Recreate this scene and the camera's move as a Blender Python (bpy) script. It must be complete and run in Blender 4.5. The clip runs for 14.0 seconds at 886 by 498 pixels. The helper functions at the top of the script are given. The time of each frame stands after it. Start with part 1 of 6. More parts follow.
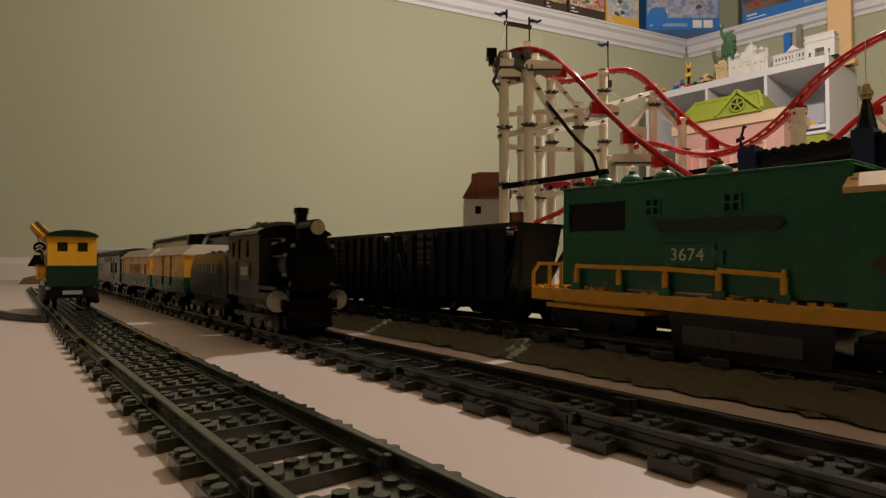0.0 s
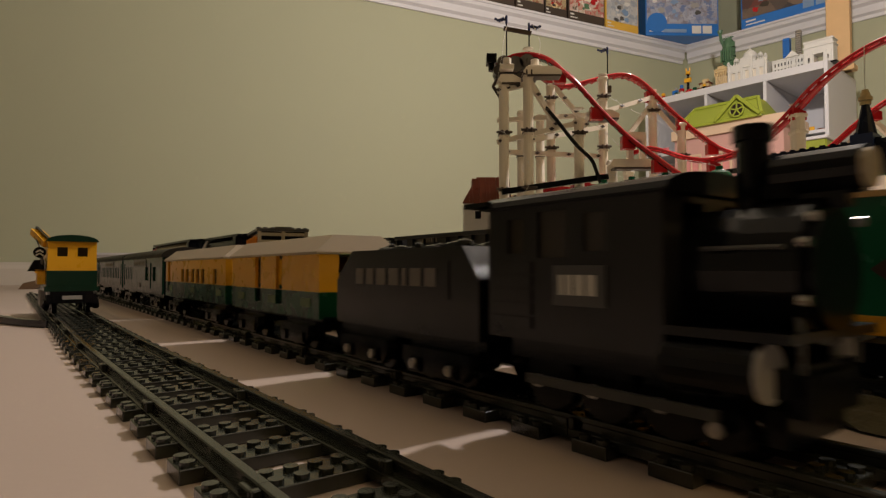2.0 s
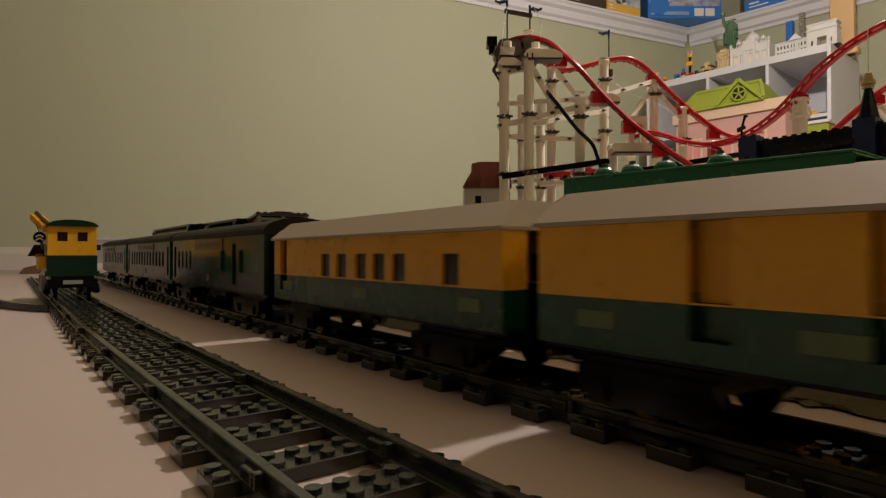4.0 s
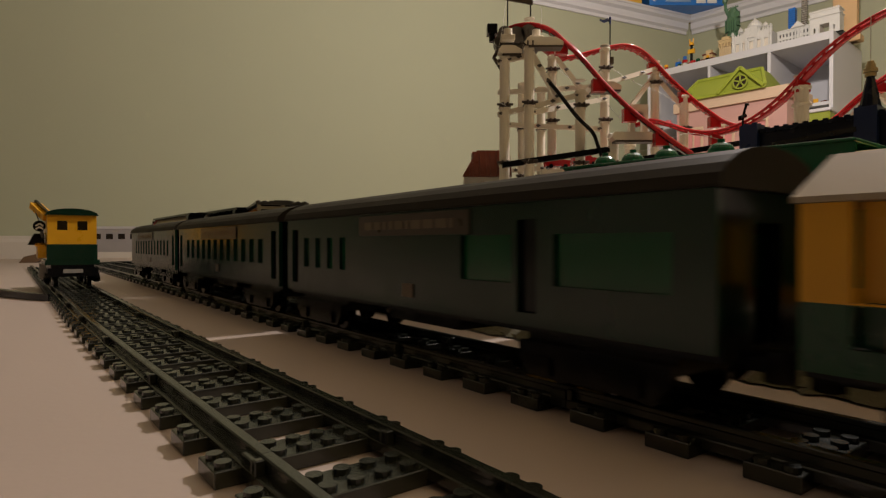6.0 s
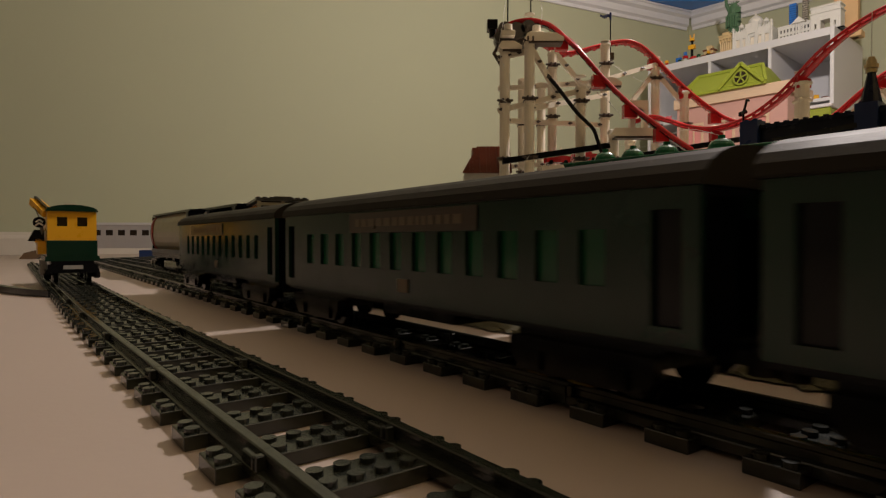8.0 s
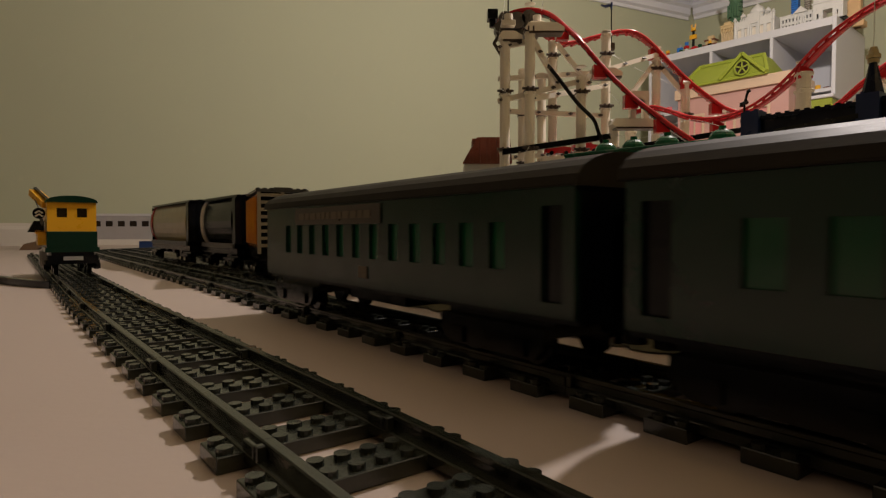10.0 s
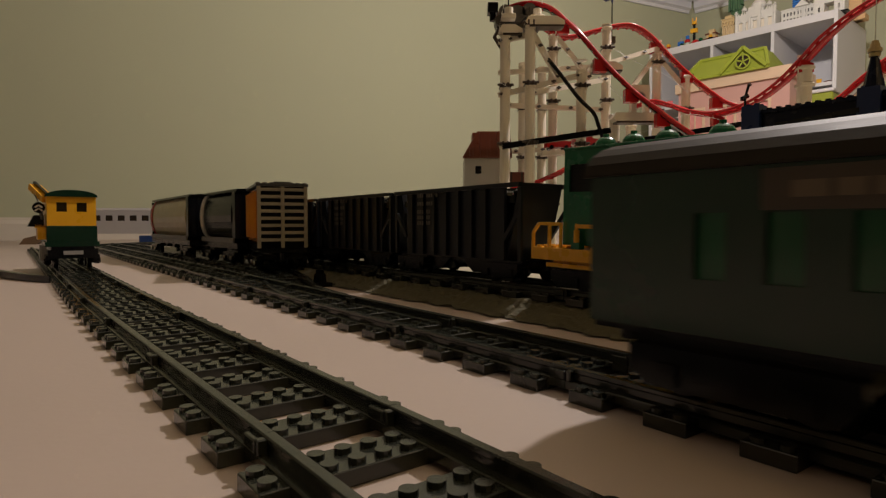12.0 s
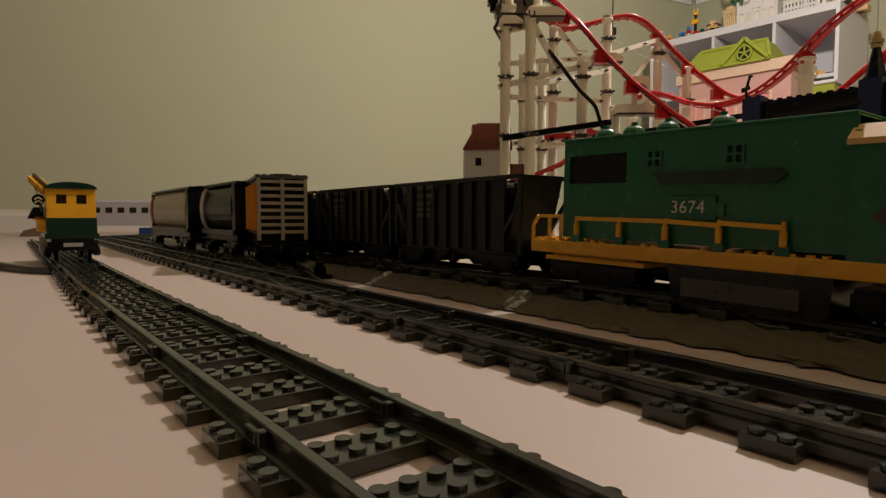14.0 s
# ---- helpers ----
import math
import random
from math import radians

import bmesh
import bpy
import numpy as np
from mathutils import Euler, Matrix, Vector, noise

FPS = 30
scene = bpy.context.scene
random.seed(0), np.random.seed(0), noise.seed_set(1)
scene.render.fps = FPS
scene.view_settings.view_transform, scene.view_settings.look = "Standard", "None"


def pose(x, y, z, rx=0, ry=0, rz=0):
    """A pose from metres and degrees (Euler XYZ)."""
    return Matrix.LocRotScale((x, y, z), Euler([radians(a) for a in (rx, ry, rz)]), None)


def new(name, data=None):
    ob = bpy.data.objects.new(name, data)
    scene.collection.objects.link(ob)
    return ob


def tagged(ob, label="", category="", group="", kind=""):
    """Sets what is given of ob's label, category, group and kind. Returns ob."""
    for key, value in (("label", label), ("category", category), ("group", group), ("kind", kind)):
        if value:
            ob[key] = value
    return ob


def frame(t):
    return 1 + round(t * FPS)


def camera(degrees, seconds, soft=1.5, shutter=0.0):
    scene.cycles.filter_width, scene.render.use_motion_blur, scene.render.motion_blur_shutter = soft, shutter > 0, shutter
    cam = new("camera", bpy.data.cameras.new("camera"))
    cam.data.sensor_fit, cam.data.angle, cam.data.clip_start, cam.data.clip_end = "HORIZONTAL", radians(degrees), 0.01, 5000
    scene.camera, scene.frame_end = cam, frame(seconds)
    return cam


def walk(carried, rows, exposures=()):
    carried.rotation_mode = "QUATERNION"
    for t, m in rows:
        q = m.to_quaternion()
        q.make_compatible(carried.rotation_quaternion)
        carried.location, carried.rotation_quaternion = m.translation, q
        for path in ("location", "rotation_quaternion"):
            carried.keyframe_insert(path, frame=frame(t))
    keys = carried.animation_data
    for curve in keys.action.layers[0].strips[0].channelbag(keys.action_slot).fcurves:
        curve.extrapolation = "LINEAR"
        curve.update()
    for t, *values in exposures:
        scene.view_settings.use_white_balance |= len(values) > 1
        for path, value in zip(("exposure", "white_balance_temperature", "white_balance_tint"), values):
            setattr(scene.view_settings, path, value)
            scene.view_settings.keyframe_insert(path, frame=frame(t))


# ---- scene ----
cam = camera(74.0, 14.0, soft=1.3, shutter=0.5)
EYE = Vector((0, 0, 0.0665))
TILT = ((0, 1.50), (0.5, 1.60), (1, 1.78), (1.5, 2.01), (2, 1.99), (2.5, 1.67), (3, 0.94), (3.2, 0.82), (4.2, 0.42), (5.3, -0.03),
        (5.5, -0.10), (6, -0.58), (6.5, -0.72), (7, -0.84), (7.5, -0.94), (8, -0.95), (9.2, -1.42), (10.5, -1.97), (11, -2.05),
        (11.5, -2.24), (12, -2.37), (12.5, -2.71), (13, -2.84), (13.5, -3.01), (14, -3.14))
walk(cam, [(t, pose(EYE.x, EYE.y, EYE.z, 90 + a, 0, 0)) for t, a in TILT],
     exposures=((0, 1.70), (3, 1.65), (6, 1.58), (8, 1.54), (11, 1.52), (12, 1.56), (13, 1.62), (13.5, 1.72), (14, 1.74)))

# ---- light ----
world = bpy.data.worlds.new("room_air")
scene.world = world
world.use_nodes = True
world.node_tree.nodes["Background"].inputs[0].default_value = (0.9, 0.85, 0.75, 1)
world.node_tree.nodes["Background"].inputs[1].default_value = 0.02


def bulb(name, place, radius, watts, colour):
    data = bpy.data.lights.new(name, "POINT")
    data.shadow_soft_size, data.energy, data.color = radius, watts, colour
    ob = new(name, data)
    ob.location = place
    return ob


bulb("pendant_lamp_light", (0.87, 1.30, 1.40), 0.034, 32, (0.97, 0.865, 0.82))
bulb("ceiling_lamp_light", (1.50, -1.45, 2.20), 0.16, 6.5, (1.0, 0.68, 0.26))


# ---- materials ----
def material(name, colour, rough=0.35, spread=0.12, scale=60.0, bump=0.05, metal=0.0, colour2=None, coat=0.0, fine=900.0, glow=0.0, shine=0.5):
    """A surface with colour drift at two scales, uneven gloss and fine relief."""
    m = bpy.data.materials.new(name)
    m.use_nodes = True
    nt = m.node_tree
    b = nt.nodes["Principled BSDF"]
    tc = nt.nodes.new("ShaderNodeTexCoord")
    big = nt.nodes.new("ShaderNodeTexNoise")
    big.inputs["Scale"].default_value, big.inputs["Detail"].default_value = scale, 4
    small = nt.nodes.new("ShaderNodeTexNoise")
    small.inputs["Scale"].default_value, small.inputs["Detail"].default_value = fine, 2
    nt.links.new(tc.outputs["Object"], big.inputs["Vector"])
    nt.links.new(tc.outputs["Object"], small.inputs["Vector"])
    info = nt.nodes.new("ShaderNodeObjectInfo")
    mix = nt.nodes.new("ShaderNodeMix")
    mix.data_type = "RGBA"
    lo = tuple(c * (1 - spread) for c in colour)
    hi = colour2 if colour2 else tuple(min(1, c * (1 + spread)) for c in colour)
    mix.inputs["A"].default_value, mix.inputs["B"].default_value = (*lo, 1), (*hi, 1)
    add = nt.nodes.new("ShaderNodeMath")
    add.operation = "MULTIPLY_ADD"
    add.inputs[1].default_value, add.use_clamp = 0.75, True
    shift = nt.nodes.new("ShaderNodeMath")
    shift.operation = "MULTIPLY"
    shift.inputs[1].default_value = 0.25
    nt.links.new(info.outputs["Random"], shift.inputs[0])
    nt.links.new(big.outputs["Fac"], add.inputs[0])
    nt.links.new(shift.outputs[0], add.inputs[2])
    nt.links.new(add.outputs[0], mix.inputs["Factor"])
    nt.links.new(mix.outputs["Result"], b.inputs["Base Color"])
    ro = nt.nodes.new("ShaderNodeMapRange")
    ro.inputs["To Min"].default_value, ro.inputs["To Max"].default_value = max(0.02, rough - 0.1), min(1, rough + 0.12)
    nt.links.new(big.outputs["Fac"], ro.inputs["Value"])
    nt.links.new(ro.outputs["Result"], b.inputs["Roughness"])
    b.inputs["Metallic"].default_value, b.inputs["Coat Weight"].default_value = metal, coat
    b.inputs["Specular IOR Level"].default_value = shine
    if bump:
        bp = nt.nodes.new("ShaderNodeBump")
        bp.inputs["Strength"].default_value, bp.inputs["Distance"].default_value = bump, 0.001
        nt.links.new(small.outputs["Fac"], bp.inputs["Height"])
        nt.links.new(bp.outputs["Normal"], b.inputs["Normal"])
    if glow:
        b.inputs["Emission Color"].default_value, b.inputs["Emission Strength"].default_value = (*colour, 1), glow
    return m


def print_material(name, colours, scale):
    """Glossy printed card: irregular patches of the given colours."""
    m = material(name, colours[0], 0.3, 0.1, 20, 0.0)
    nt = m.node_tree
    tc = nt.nodes.new("ShaderNodeTexCoord")
    warp = nt.nodes.new("ShaderNodeTexNoise")
    warp.inputs["Scale"].default_value, warp.inputs["Detail"].default_value = scale * 0.8, 6
    cells = nt.nodes.new("ShaderNodeTexVoronoi")
    cells.inputs["Scale"].default_value = scale
    shift = nt.nodes.new("ShaderNodeMix")
    shift.data_type, shift.inputs["Factor"].default_value = "VECTOR", 0.10
    nt.links.new(tc.outputs["Object"], warp.inputs["Vector"])
    nt.links.new(tc.outputs["Object"], shift.inputs["A"])
    nt.links.new(warp.outputs["Color"], shift.inputs["B"])
    nt.links.new(shift.outputs["Result"], cells.inputs["Vector"])
    ramp = nt.nodes.new("ShaderNodeValToRGB")
    ramp.color_ramp.interpolation = "LINEAR"
    n = len(colours)
    while len(ramp.color_ramp.elements) < n:
        ramp.color_ramp.elements.new(0.5)
    for k, c in enumerate(colours):
        ramp.color_ramp.elements[k].position = k / max(1, n - 1)
        ramp.color_ramp.elements[k].color = (*c, 1)
    nt.links.new(cells.outputs["Color"], ramp.inputs["Fac"])
    nt.links.new(ramp.outputs["Color"], nt.nodes["Principled BSDF"].inputs["Base Color"])
    return m


WALL = material("sage_wall_paint", (0.41, 0.42, 0.282), 0.75, 0.05, 2.5, 0.25, fine=160)
# dark colour for the unseen rear wall, standing in for an unlit room
DIM_WALL = material("unseen_dark_wall", (0.10, 0.07, 0.045), 0.8, 0.1, 2.5, 0.2, fine=160)
WHITE_TRIM = material("white_trim_paint", (0.66, 0.655, 0.665), 0.45, 0.05, 6, 0.08, fine=80)
# white trim paint darkened and yellowed to stand in for light falloff
BASE_PAINT = material("light_falloff_white_paint", (0.58, 0.53, 0.45), 0.5, 0.08, 6, 0.08, fine=80)
# cream for the unseen ceiling and left wall, chosen to warm bounced light
CEILING = material("warm_bounce_cream", (0.74, 0.695, 0.57), 0.9, 0.04, 3, 0.2, fine=120)
BOARD = material("pale_floor_board", (0.435, 0.355, 0.305), 0.55, 0.06, 7, 0.10, fine=220)
RAIL_GREY = material("dark_grey_track_plastic", (0.023, 0.025, 0.019), 0.17, 0.2, 90, 0.06, shine=0.6)
BLACK = material("black_plastic", (0.0045, 0.005, 0.0062), 0.17, 0.2, 80, 0.04, shine=0.27)
YELLOW = material("yellow_plastic", (0.84, 0.43, 0.02), 0.28, 0.07, 60, 0.03)
GREEN = material("dark_green_plastic", (0.005, 0.064, 0.027), 0.26, 0.15, 60, 0.03)
GREY = material("light_grey_plastic", (0.36, 0.35, 0.33), 0.32, 0.08, 60, 0.03)
DGREY = material("dark_grey_plastic", (0.075, 0.075, 0.07), 0.3, 0.12, 60, 0.03)
WHITE = material("white_plastic", (0.70, 0.69, 0.645), 0.3, 0.05, 60, 0.03)
CREAM = material("cream_plastic", (0.78, 0.71, 0.59), 0.34, 0.08, 40, 0.03)
TAN = material("tan_plastic", (0.66, 0.50, 0.26), 0.32, 0.08, 40, 0.03)
RED = material("red_plastic", (0.46, 0.012, 0.016), 0.22, 0.10, 50, 0.03)
MAROON = material("brown_red_plastic", (0.16, 0.045, 0.022), 0.3, 0.12, 50, 0.03)
NAVY = material("navy_plastic", (0.011, 0.026, 0.105), 0.28, 0.15, 50, 0.03)
BOGIE_BLUE = material("dark_blue_plastic", (0.01, 0.035, 0.12), 0.4, 0.1, 50, 0.03)
BLUE = material("blue_plastic", (0.02, 0.16, 0.55), 0.3, 0.1, 50, 0.03)
PINK = material("pink_plastic", (0.52, 0.30, 0.255), 0.4, 0.07, 20, 0.03)
LIME = material("lime_plastic", (0.27, 0.32, 0.035), 0.35, 0.08, 20, 0.03)
SAND_GREEN = material("sand_green_plastic", (0.075, 0.165, 0.085), 0.4, 0.12, 50, 0.03)
BRICK_GREY = material("pale_grey_bricks", (0.46, 0.45, 0.42), 0.35, 0.06, 60, 0.03)
STEEL = material("bright_metal", (0.55, 0.53, 0.50), 0.25, 0.1, 90, 0.03, metal=0.9)
HOPPER_BLACK = material("satin_black_plastic", (0.0055, 0.0075, 0.0125), 0.34, 0.2, 80, 0.04, shine=0.4)
BALLAST = material("grey_ballast", (0.080, 0.070, 0.036), 0.95, 0.4, 240, 0.8, fine=500)
CARPET = material("beige_carpet", (0.36, 0.32, 0.23), 0.95, 0.35, 260, 0.9, fine=420)
WOOD = material("pale_pine", (0.62, 0.40, 0.19), 0.5, 0.15, 12, 0.12, fine=150)

# ---- helpers for shapes ----
STUD = 0.008
BRICK = 0.0096
PLATE = 0.0032
HEADING = -53.52
U = Vector((-0.5945, 0.8041, 0))
N = Vector((0.8041, 0.5945, 0))


def on_track(s, c, z=0.0, turn=0.0):
    """A pose on the layout: s along the tracks, c across them; local x runs towards the viewer."""
    p = U * s + N * c
    return pose(p.x, p.y, z, 0, 0, HEADING + turn)


def box(bm, x0, x1, y0, y1, z0, z1, bevel=0.0):
    vs = [bm.verts.new((x, y, z)) for x in (x0, x1) for y in (y0, y1) for z in (z0, z1)]
    fs = [bm.faces.new([vs[i] for i in f]) for f in ((0, 1, 3, 2), (4, 6, 7, 5), (0, 4, 5, 1), (2, 3, 7, 6), (0, 2, 6, 4), (1, 5, 7, 3))]
    if bevel:
        bmesh.ops.bevel(bm, geom=list({e for f in fs for e in f.edges}), offset=bevel, segments=1, affect="EDGES")
    return vs


def rod(bm, a, b, r, sides=8, r2=None):
    """A round bar from a to b; r2 is the radius at b."""
    a, b = Vector(a), Vector(b)
    d = b - a
    q = d.to_track_quat("Z", "Y")
    r2 = r if r2 is None else r2
    rings = []
    for p, rr in ((a, r), (b, r2)):
        rings.append([bm.verts.new(p + q @ Vector((rr * math.cos(2 * math.pi * k / sides), rr * math.sin(2 * math.pi * k / sides), 0))) for k in range(sides)])
    for k in range(sides):
        bm.faces.new((rings[0][k], rings[0][(k + 1) % sides], rings[1][(k + 1) % sides], rings[1][k]))
    bm.faces.new(rings[0][::-1])
    bm.faces.new(rings[1])


def bar(bm, a, b, w, h):
    """A square beam from a to b, w wide and h high."""
    a, b = Vector(a), Vector(b)
    q = (b - a).to_track_quat("X", "Z")
    ln = (b - a).length
    vs = box(bm, 0, ln, -w / 2, w / 2, -h / 2, h / 2)
    for v in vs:
        v.co = a + q @ v.co


def prism(bm, outline, y0, y1, axis="y"):
    """An outline of (x, z) pushed from y0 to y1 (axis x: outline of (y, z))."""
    if axis == "y":
        ring = [[bm.verts.new((x, y, z)) for x, z in outline] for y in (y0, y1)]
    else:
        ring = [[bm.verts.new((y, x, z)) for x, z in outline] for y in (y0, y1)]
    n = len(outline)
    for k in range(n):
        bm.faces.new((ring[0][k], ring[0][(k + 1) % n], ring[1][(k + 1) % n], ring[1][k]))
    bm.faces.new(ring[0][::-1])
    bm.faces.new(ring[1])


def studs(bm, xs, ys, z, r=0.0024, h=0.0017, sides=8):
    for x in xs:
        for y in ys:
            rod(bm, (x, y, z), (x, y, z + h), r, sides)


def dome(bm, x, y, z, r, h=None, sides=12, rings=5):
    h = r if h is None else h
    last = None
    for k in range(rings):
        a = math.pi / 2 * k / rings
        ring = [bm.verts.new((x + r * math.cos(a) * math.cos(2 * math.pi * i / sides), y + r * math.cos(a) * math.sin(2 * math.pi * i / sides), z + h * math.sin(a))) for i in range(sides)]
        if last:
            for i in range(sides):
                bm.faces.new((last[i], last[(i + 1) % sides], ring[(i + 1) % sides], ring[i]))
        last = ring
    top = bm.verts.new((x, y, z + h))
    for i in range(sides):
        bm.faces.new((last[i], last[(i + 1) % sides], top))


def mesh_of(name, bm, mat, smooth=False):
    bmesh.ops.recalc_face_normals(bm, faces=bm.faces)
    me = bpy.data.meshes.new(name)
    bm.to_mesh(me)
    bm.free()
    me.materials.append(mat)
    if smooth:
        for p in me.polygons:
            p.use_smooth = True
    return me


def part(name, bm, mat, parent=None, label="", smooth=False):
    ob = new(name, mesh_of(name, bm, mat, smooth))
    if parent:
        ob.parent = parent
    if label:
        tagged(ob, label)
    return ob


def share(name, me, parent, m):
    ob = new(name, me)
    ob.parent = parent
    ob.matrix_basis = m
    return ob


def thing(name, m, label, category, group="", kind=""):
    ob = new(name)
    ob.empty_display_size = 0.02
    ob.matrix_basis = m
    return tagged(ob, label, category, group, kind)


def made(builder, *args, **kw):
    bm = bmesh.new()
    builder(bm, *args, **kw)
    return bm

# ---- room ----
WALL_BASE = Vector((0.118, 3.40, 0))     # a point at the foot of the long wall
WALL_DIR = Vector((0.905, 0.4255, 0))
CORNER = Vector((1.726, 4.155, 0))
SIDE_DIR = Vector((0.70, -0.714, 0))
ROOM_H = 2.44
RAIL_Z = 1.525


def wall_frame(p, d):
    """Local x along the wall, local y out of the room."""
    return pose(p.x, p.y, 0, 0, 0, math.degrees(math.atan2(d.y, d.x)))


def setting(name, bm, mat, m, label, category):
    ob = part(name, bm, mat)
    ob.matrix_basis = m
    return tagged(ob, label, category, kind="structure")


def room():
    bm = bmesh.new()
    box(bm, -5.4, 6.8, -4.4, 6.4, -0.05, 0)
    setting("floor", bm, BOARD, pose(0, 0, 0), "pale pinkish smooth floor boards under the toy railway", "floor")
    bm = bmesh.new()
    rnd = random.Random(8)
    n = 120
    rows = []
    for i in range(n + 1):
        s = -0.9 + 2.5 * i / n
        rows.append([bm.verts.new(U * s + N * (c + (rnd.uniform(-0.003, 0.003) if c < 0.45 else 0)) + Vector((0, 0, z))) for c, z in ((0.405, 0.0002), (0.410, 0.002), (0.60, 0.002), (1.0, 0.002), (1.4, 0.002))])
    for a, b in zip(rows, rows[1:]):
        for j in range(4):
            bm.faces.new((a[j], a[j + 1], b[j + 1], b[j]))
    setting("carpet", bm, CARPET, pose(0, 0, 0), "worn beige carpet beside the pale floor boards", "carpet")
    back = wall_frame(CORNER, WALL_DIR)
    side = wall_frame(CORNER, SIDE_DIR)
    setting("wall_long", made(box, -8.4, 0.0, 0, 0.34, 0, RAIL_Z + 0.10), WALL, back, "sage green painted half wall behind the toy railway", "wall")
    setting("wall_side", made(box, 0.0, 8.2, 0, 0.34, 0, RAIL_Z + 0.10), WALL, side, "sage green painted half wall behind the white shelf", "wall")
    setting("wall_long_upper", made(box, -8.4, 0.6, 0.34, 0.44, 0, ROOM_H), WALL, back, "sage green upper wall behind the ledge", "wall")
    setting("wall_side_upper", made(box, -0.6, 8.2, 0.34, 0.44, 0, ROOM_H), WALL, side, "sage green upper wall behind the ledge", "wall")
    # unseen; takes the ceiling's cream to reflect warmer light into the shadows
    setting("wall_left", made(box, -0.1, 0, -4.4, 4.2, 0, ROOM_H), CEILING, pose(-5.2, 0, 0), "unseen side wall, cream to warm the bounced light", "wall")
    # never in view; its dark colour keeps reflections in the coaches black
    setting("wall_rear", made(box, -5.4, 8.4, -0.1, 0, 0, ROOM_H), DIM_WALL, pose(0, -4.2, 0), "unseen rear wall, coloured dark to stand for an unlit room", "wall")
    setting("ceiling", made(box, -5.6, 8.6, -4.6, 6.4, ROOM_H, ROOM_H + 0.08), CEILING, pose(0, 0, 0), "unseen flat ceiling, cream to warm the bounced light", "ceiling")
    for name, m, x0, x1 in (("baseboard", back, -8.0, -0.02), ("baseboard", side, 0.02, 8.0)):
        outline = [(0, 0), (-0.016, 0), (-0.016, 0.07), (-0.010, 0.085), (-0.008, 0.097), (0, 0.097)]
        bm = bmesh.new()
        prism(bm, outline, x0, x1, "x")
        setting(name, bm, BASE_PAINT, m, "white moulded baseboard, coloured darker to stand for light falloff", "baseboard")
    for m, x0, x1 in ((back, -8.0, -0.03), (side, 0.03, 8.0)):
        outline = [(0, 0), (-0.012, 0), (-0.014, 0.02), (-0.030, 0.032), (-0.030, 0.072), (-0.050, 0.086), (-0.050, 0.108), (-0.0, 0.108)]
        bm = bmesh.new()
        prism(bm, [(y, z + RAIL_Z) for y, z in outline], x0, x1, "x")
        setting("trim", bm, WHITE_TRIM, m, "white moulded picture ledge along the wall", "trim")
        setting("trim", made(box, x0, x1 + (0.02 if x1 < 0 else 0), -0.056, 0.338, RAIL_Z + 0.1085, RAIL_Z + 0.122), WHITE_TRIM, m, "white ledge board above the moulding", "ledge")


room()


# ---- tracks ----
def rail_outline(y):
    return [(y - 0.0040, 0.0020), (y + 0.0040, 0.0020), (y + 0.0040, 0.0050), (y + 0.0036, 0.0054), (y + 0.0013, 0.0058), (y + 0.0011, 0.0080),
            (y + 0.0018, 0.0086), (y + 0.0018, 0.0098), (y + 0.0014, 0.0102), (y - 0.0014, 0.0102), (y - 0.0018, 0.0098), (y - 0.0018, 0.0086),
            (y - 0.0011, 0.0080), (y - 0.0013, 0.0058), (y - 0.0036, 0.0054), (y - 0.0040, 0.0050)]


def sleeper_mesh():
    bm = bmesh.new()
    box(bm, -0.0078, 0.0078, -0.0314, 0.0314, 0, 0.0048, 0.0003)
    studs(bm, (-0.004, 0.004), (-0.028, -0.012, -0.004, 0.004, 0.012, 0.028), 0.0048, h=0.0015, sides=12)
    return mesh_of("sleeper", bm, RAIL_GREY)


def rail_mesh(y):
    bm = bmesh.new()
    prism(bm, rail_outline(y), 0.0002, 0.1278, "x")
    # joint clips at both ends of the rail, on its left flank
    box(bm, 0.1195, 0.1275, y - 0.0042, y - 0.0012, 0.0052, 0.0088, 0.0004)
    box(bm, 0.0005, 0.0030, y - 0.0044, y - 0.0012, 0.0052, 0.0096, 0.0004)
    return mesh_of("rail", bm, RAIL_GREY)


SLEEPER, RAIL_A, RAIL_B = sleeper_mesh(), rail_mesh(0.02), rail_mesh(-0.02)


def straight_track(m):
    t = thing("straight_track", m, "dark grey plastic toy train track with studded sleepers", "train track", "toy railway tracks")
    for me in (RAIL_A, RAIL_B):
        share("rail", me, t, Matrix())
    for k in range(4):
        share("sleeper", SLEEPER, t, pose(0.016 + 0.032 * k, 0, 0))
    return t


def curve_parts():
    """A 22.5 degree bend of 320 mm radius that turns to local -y, from local x = 0 backwards."""
    rails = []
    for y in (0.02, -0.02):
        bm = bmesh.new()
        rings = []
        for k in range(7):
            a = radians(22.5) * k / 6
            rings.append([bm.verts.new((-(0.32 - yy) * math.sin(a), 0.32 - (0.32 - yy) * math.cos(a), z)) for yy, z in rail_outline(y)])
        n = len(rings[0])
        for p, q in zip(rings, rings[1:]):
            for k in range(n):
                bm.faces.new((p[k], p[(k + 1) % n], q[(k + 1) % n], q[k]))
        bm.faces.new(rings[0]), bm.faces.new(rings[-1][::-1])
        rails.append(mesh_of("rail", bm, RAIL_GREY))
    return rails


CURVE_RAILS = curve_parts()


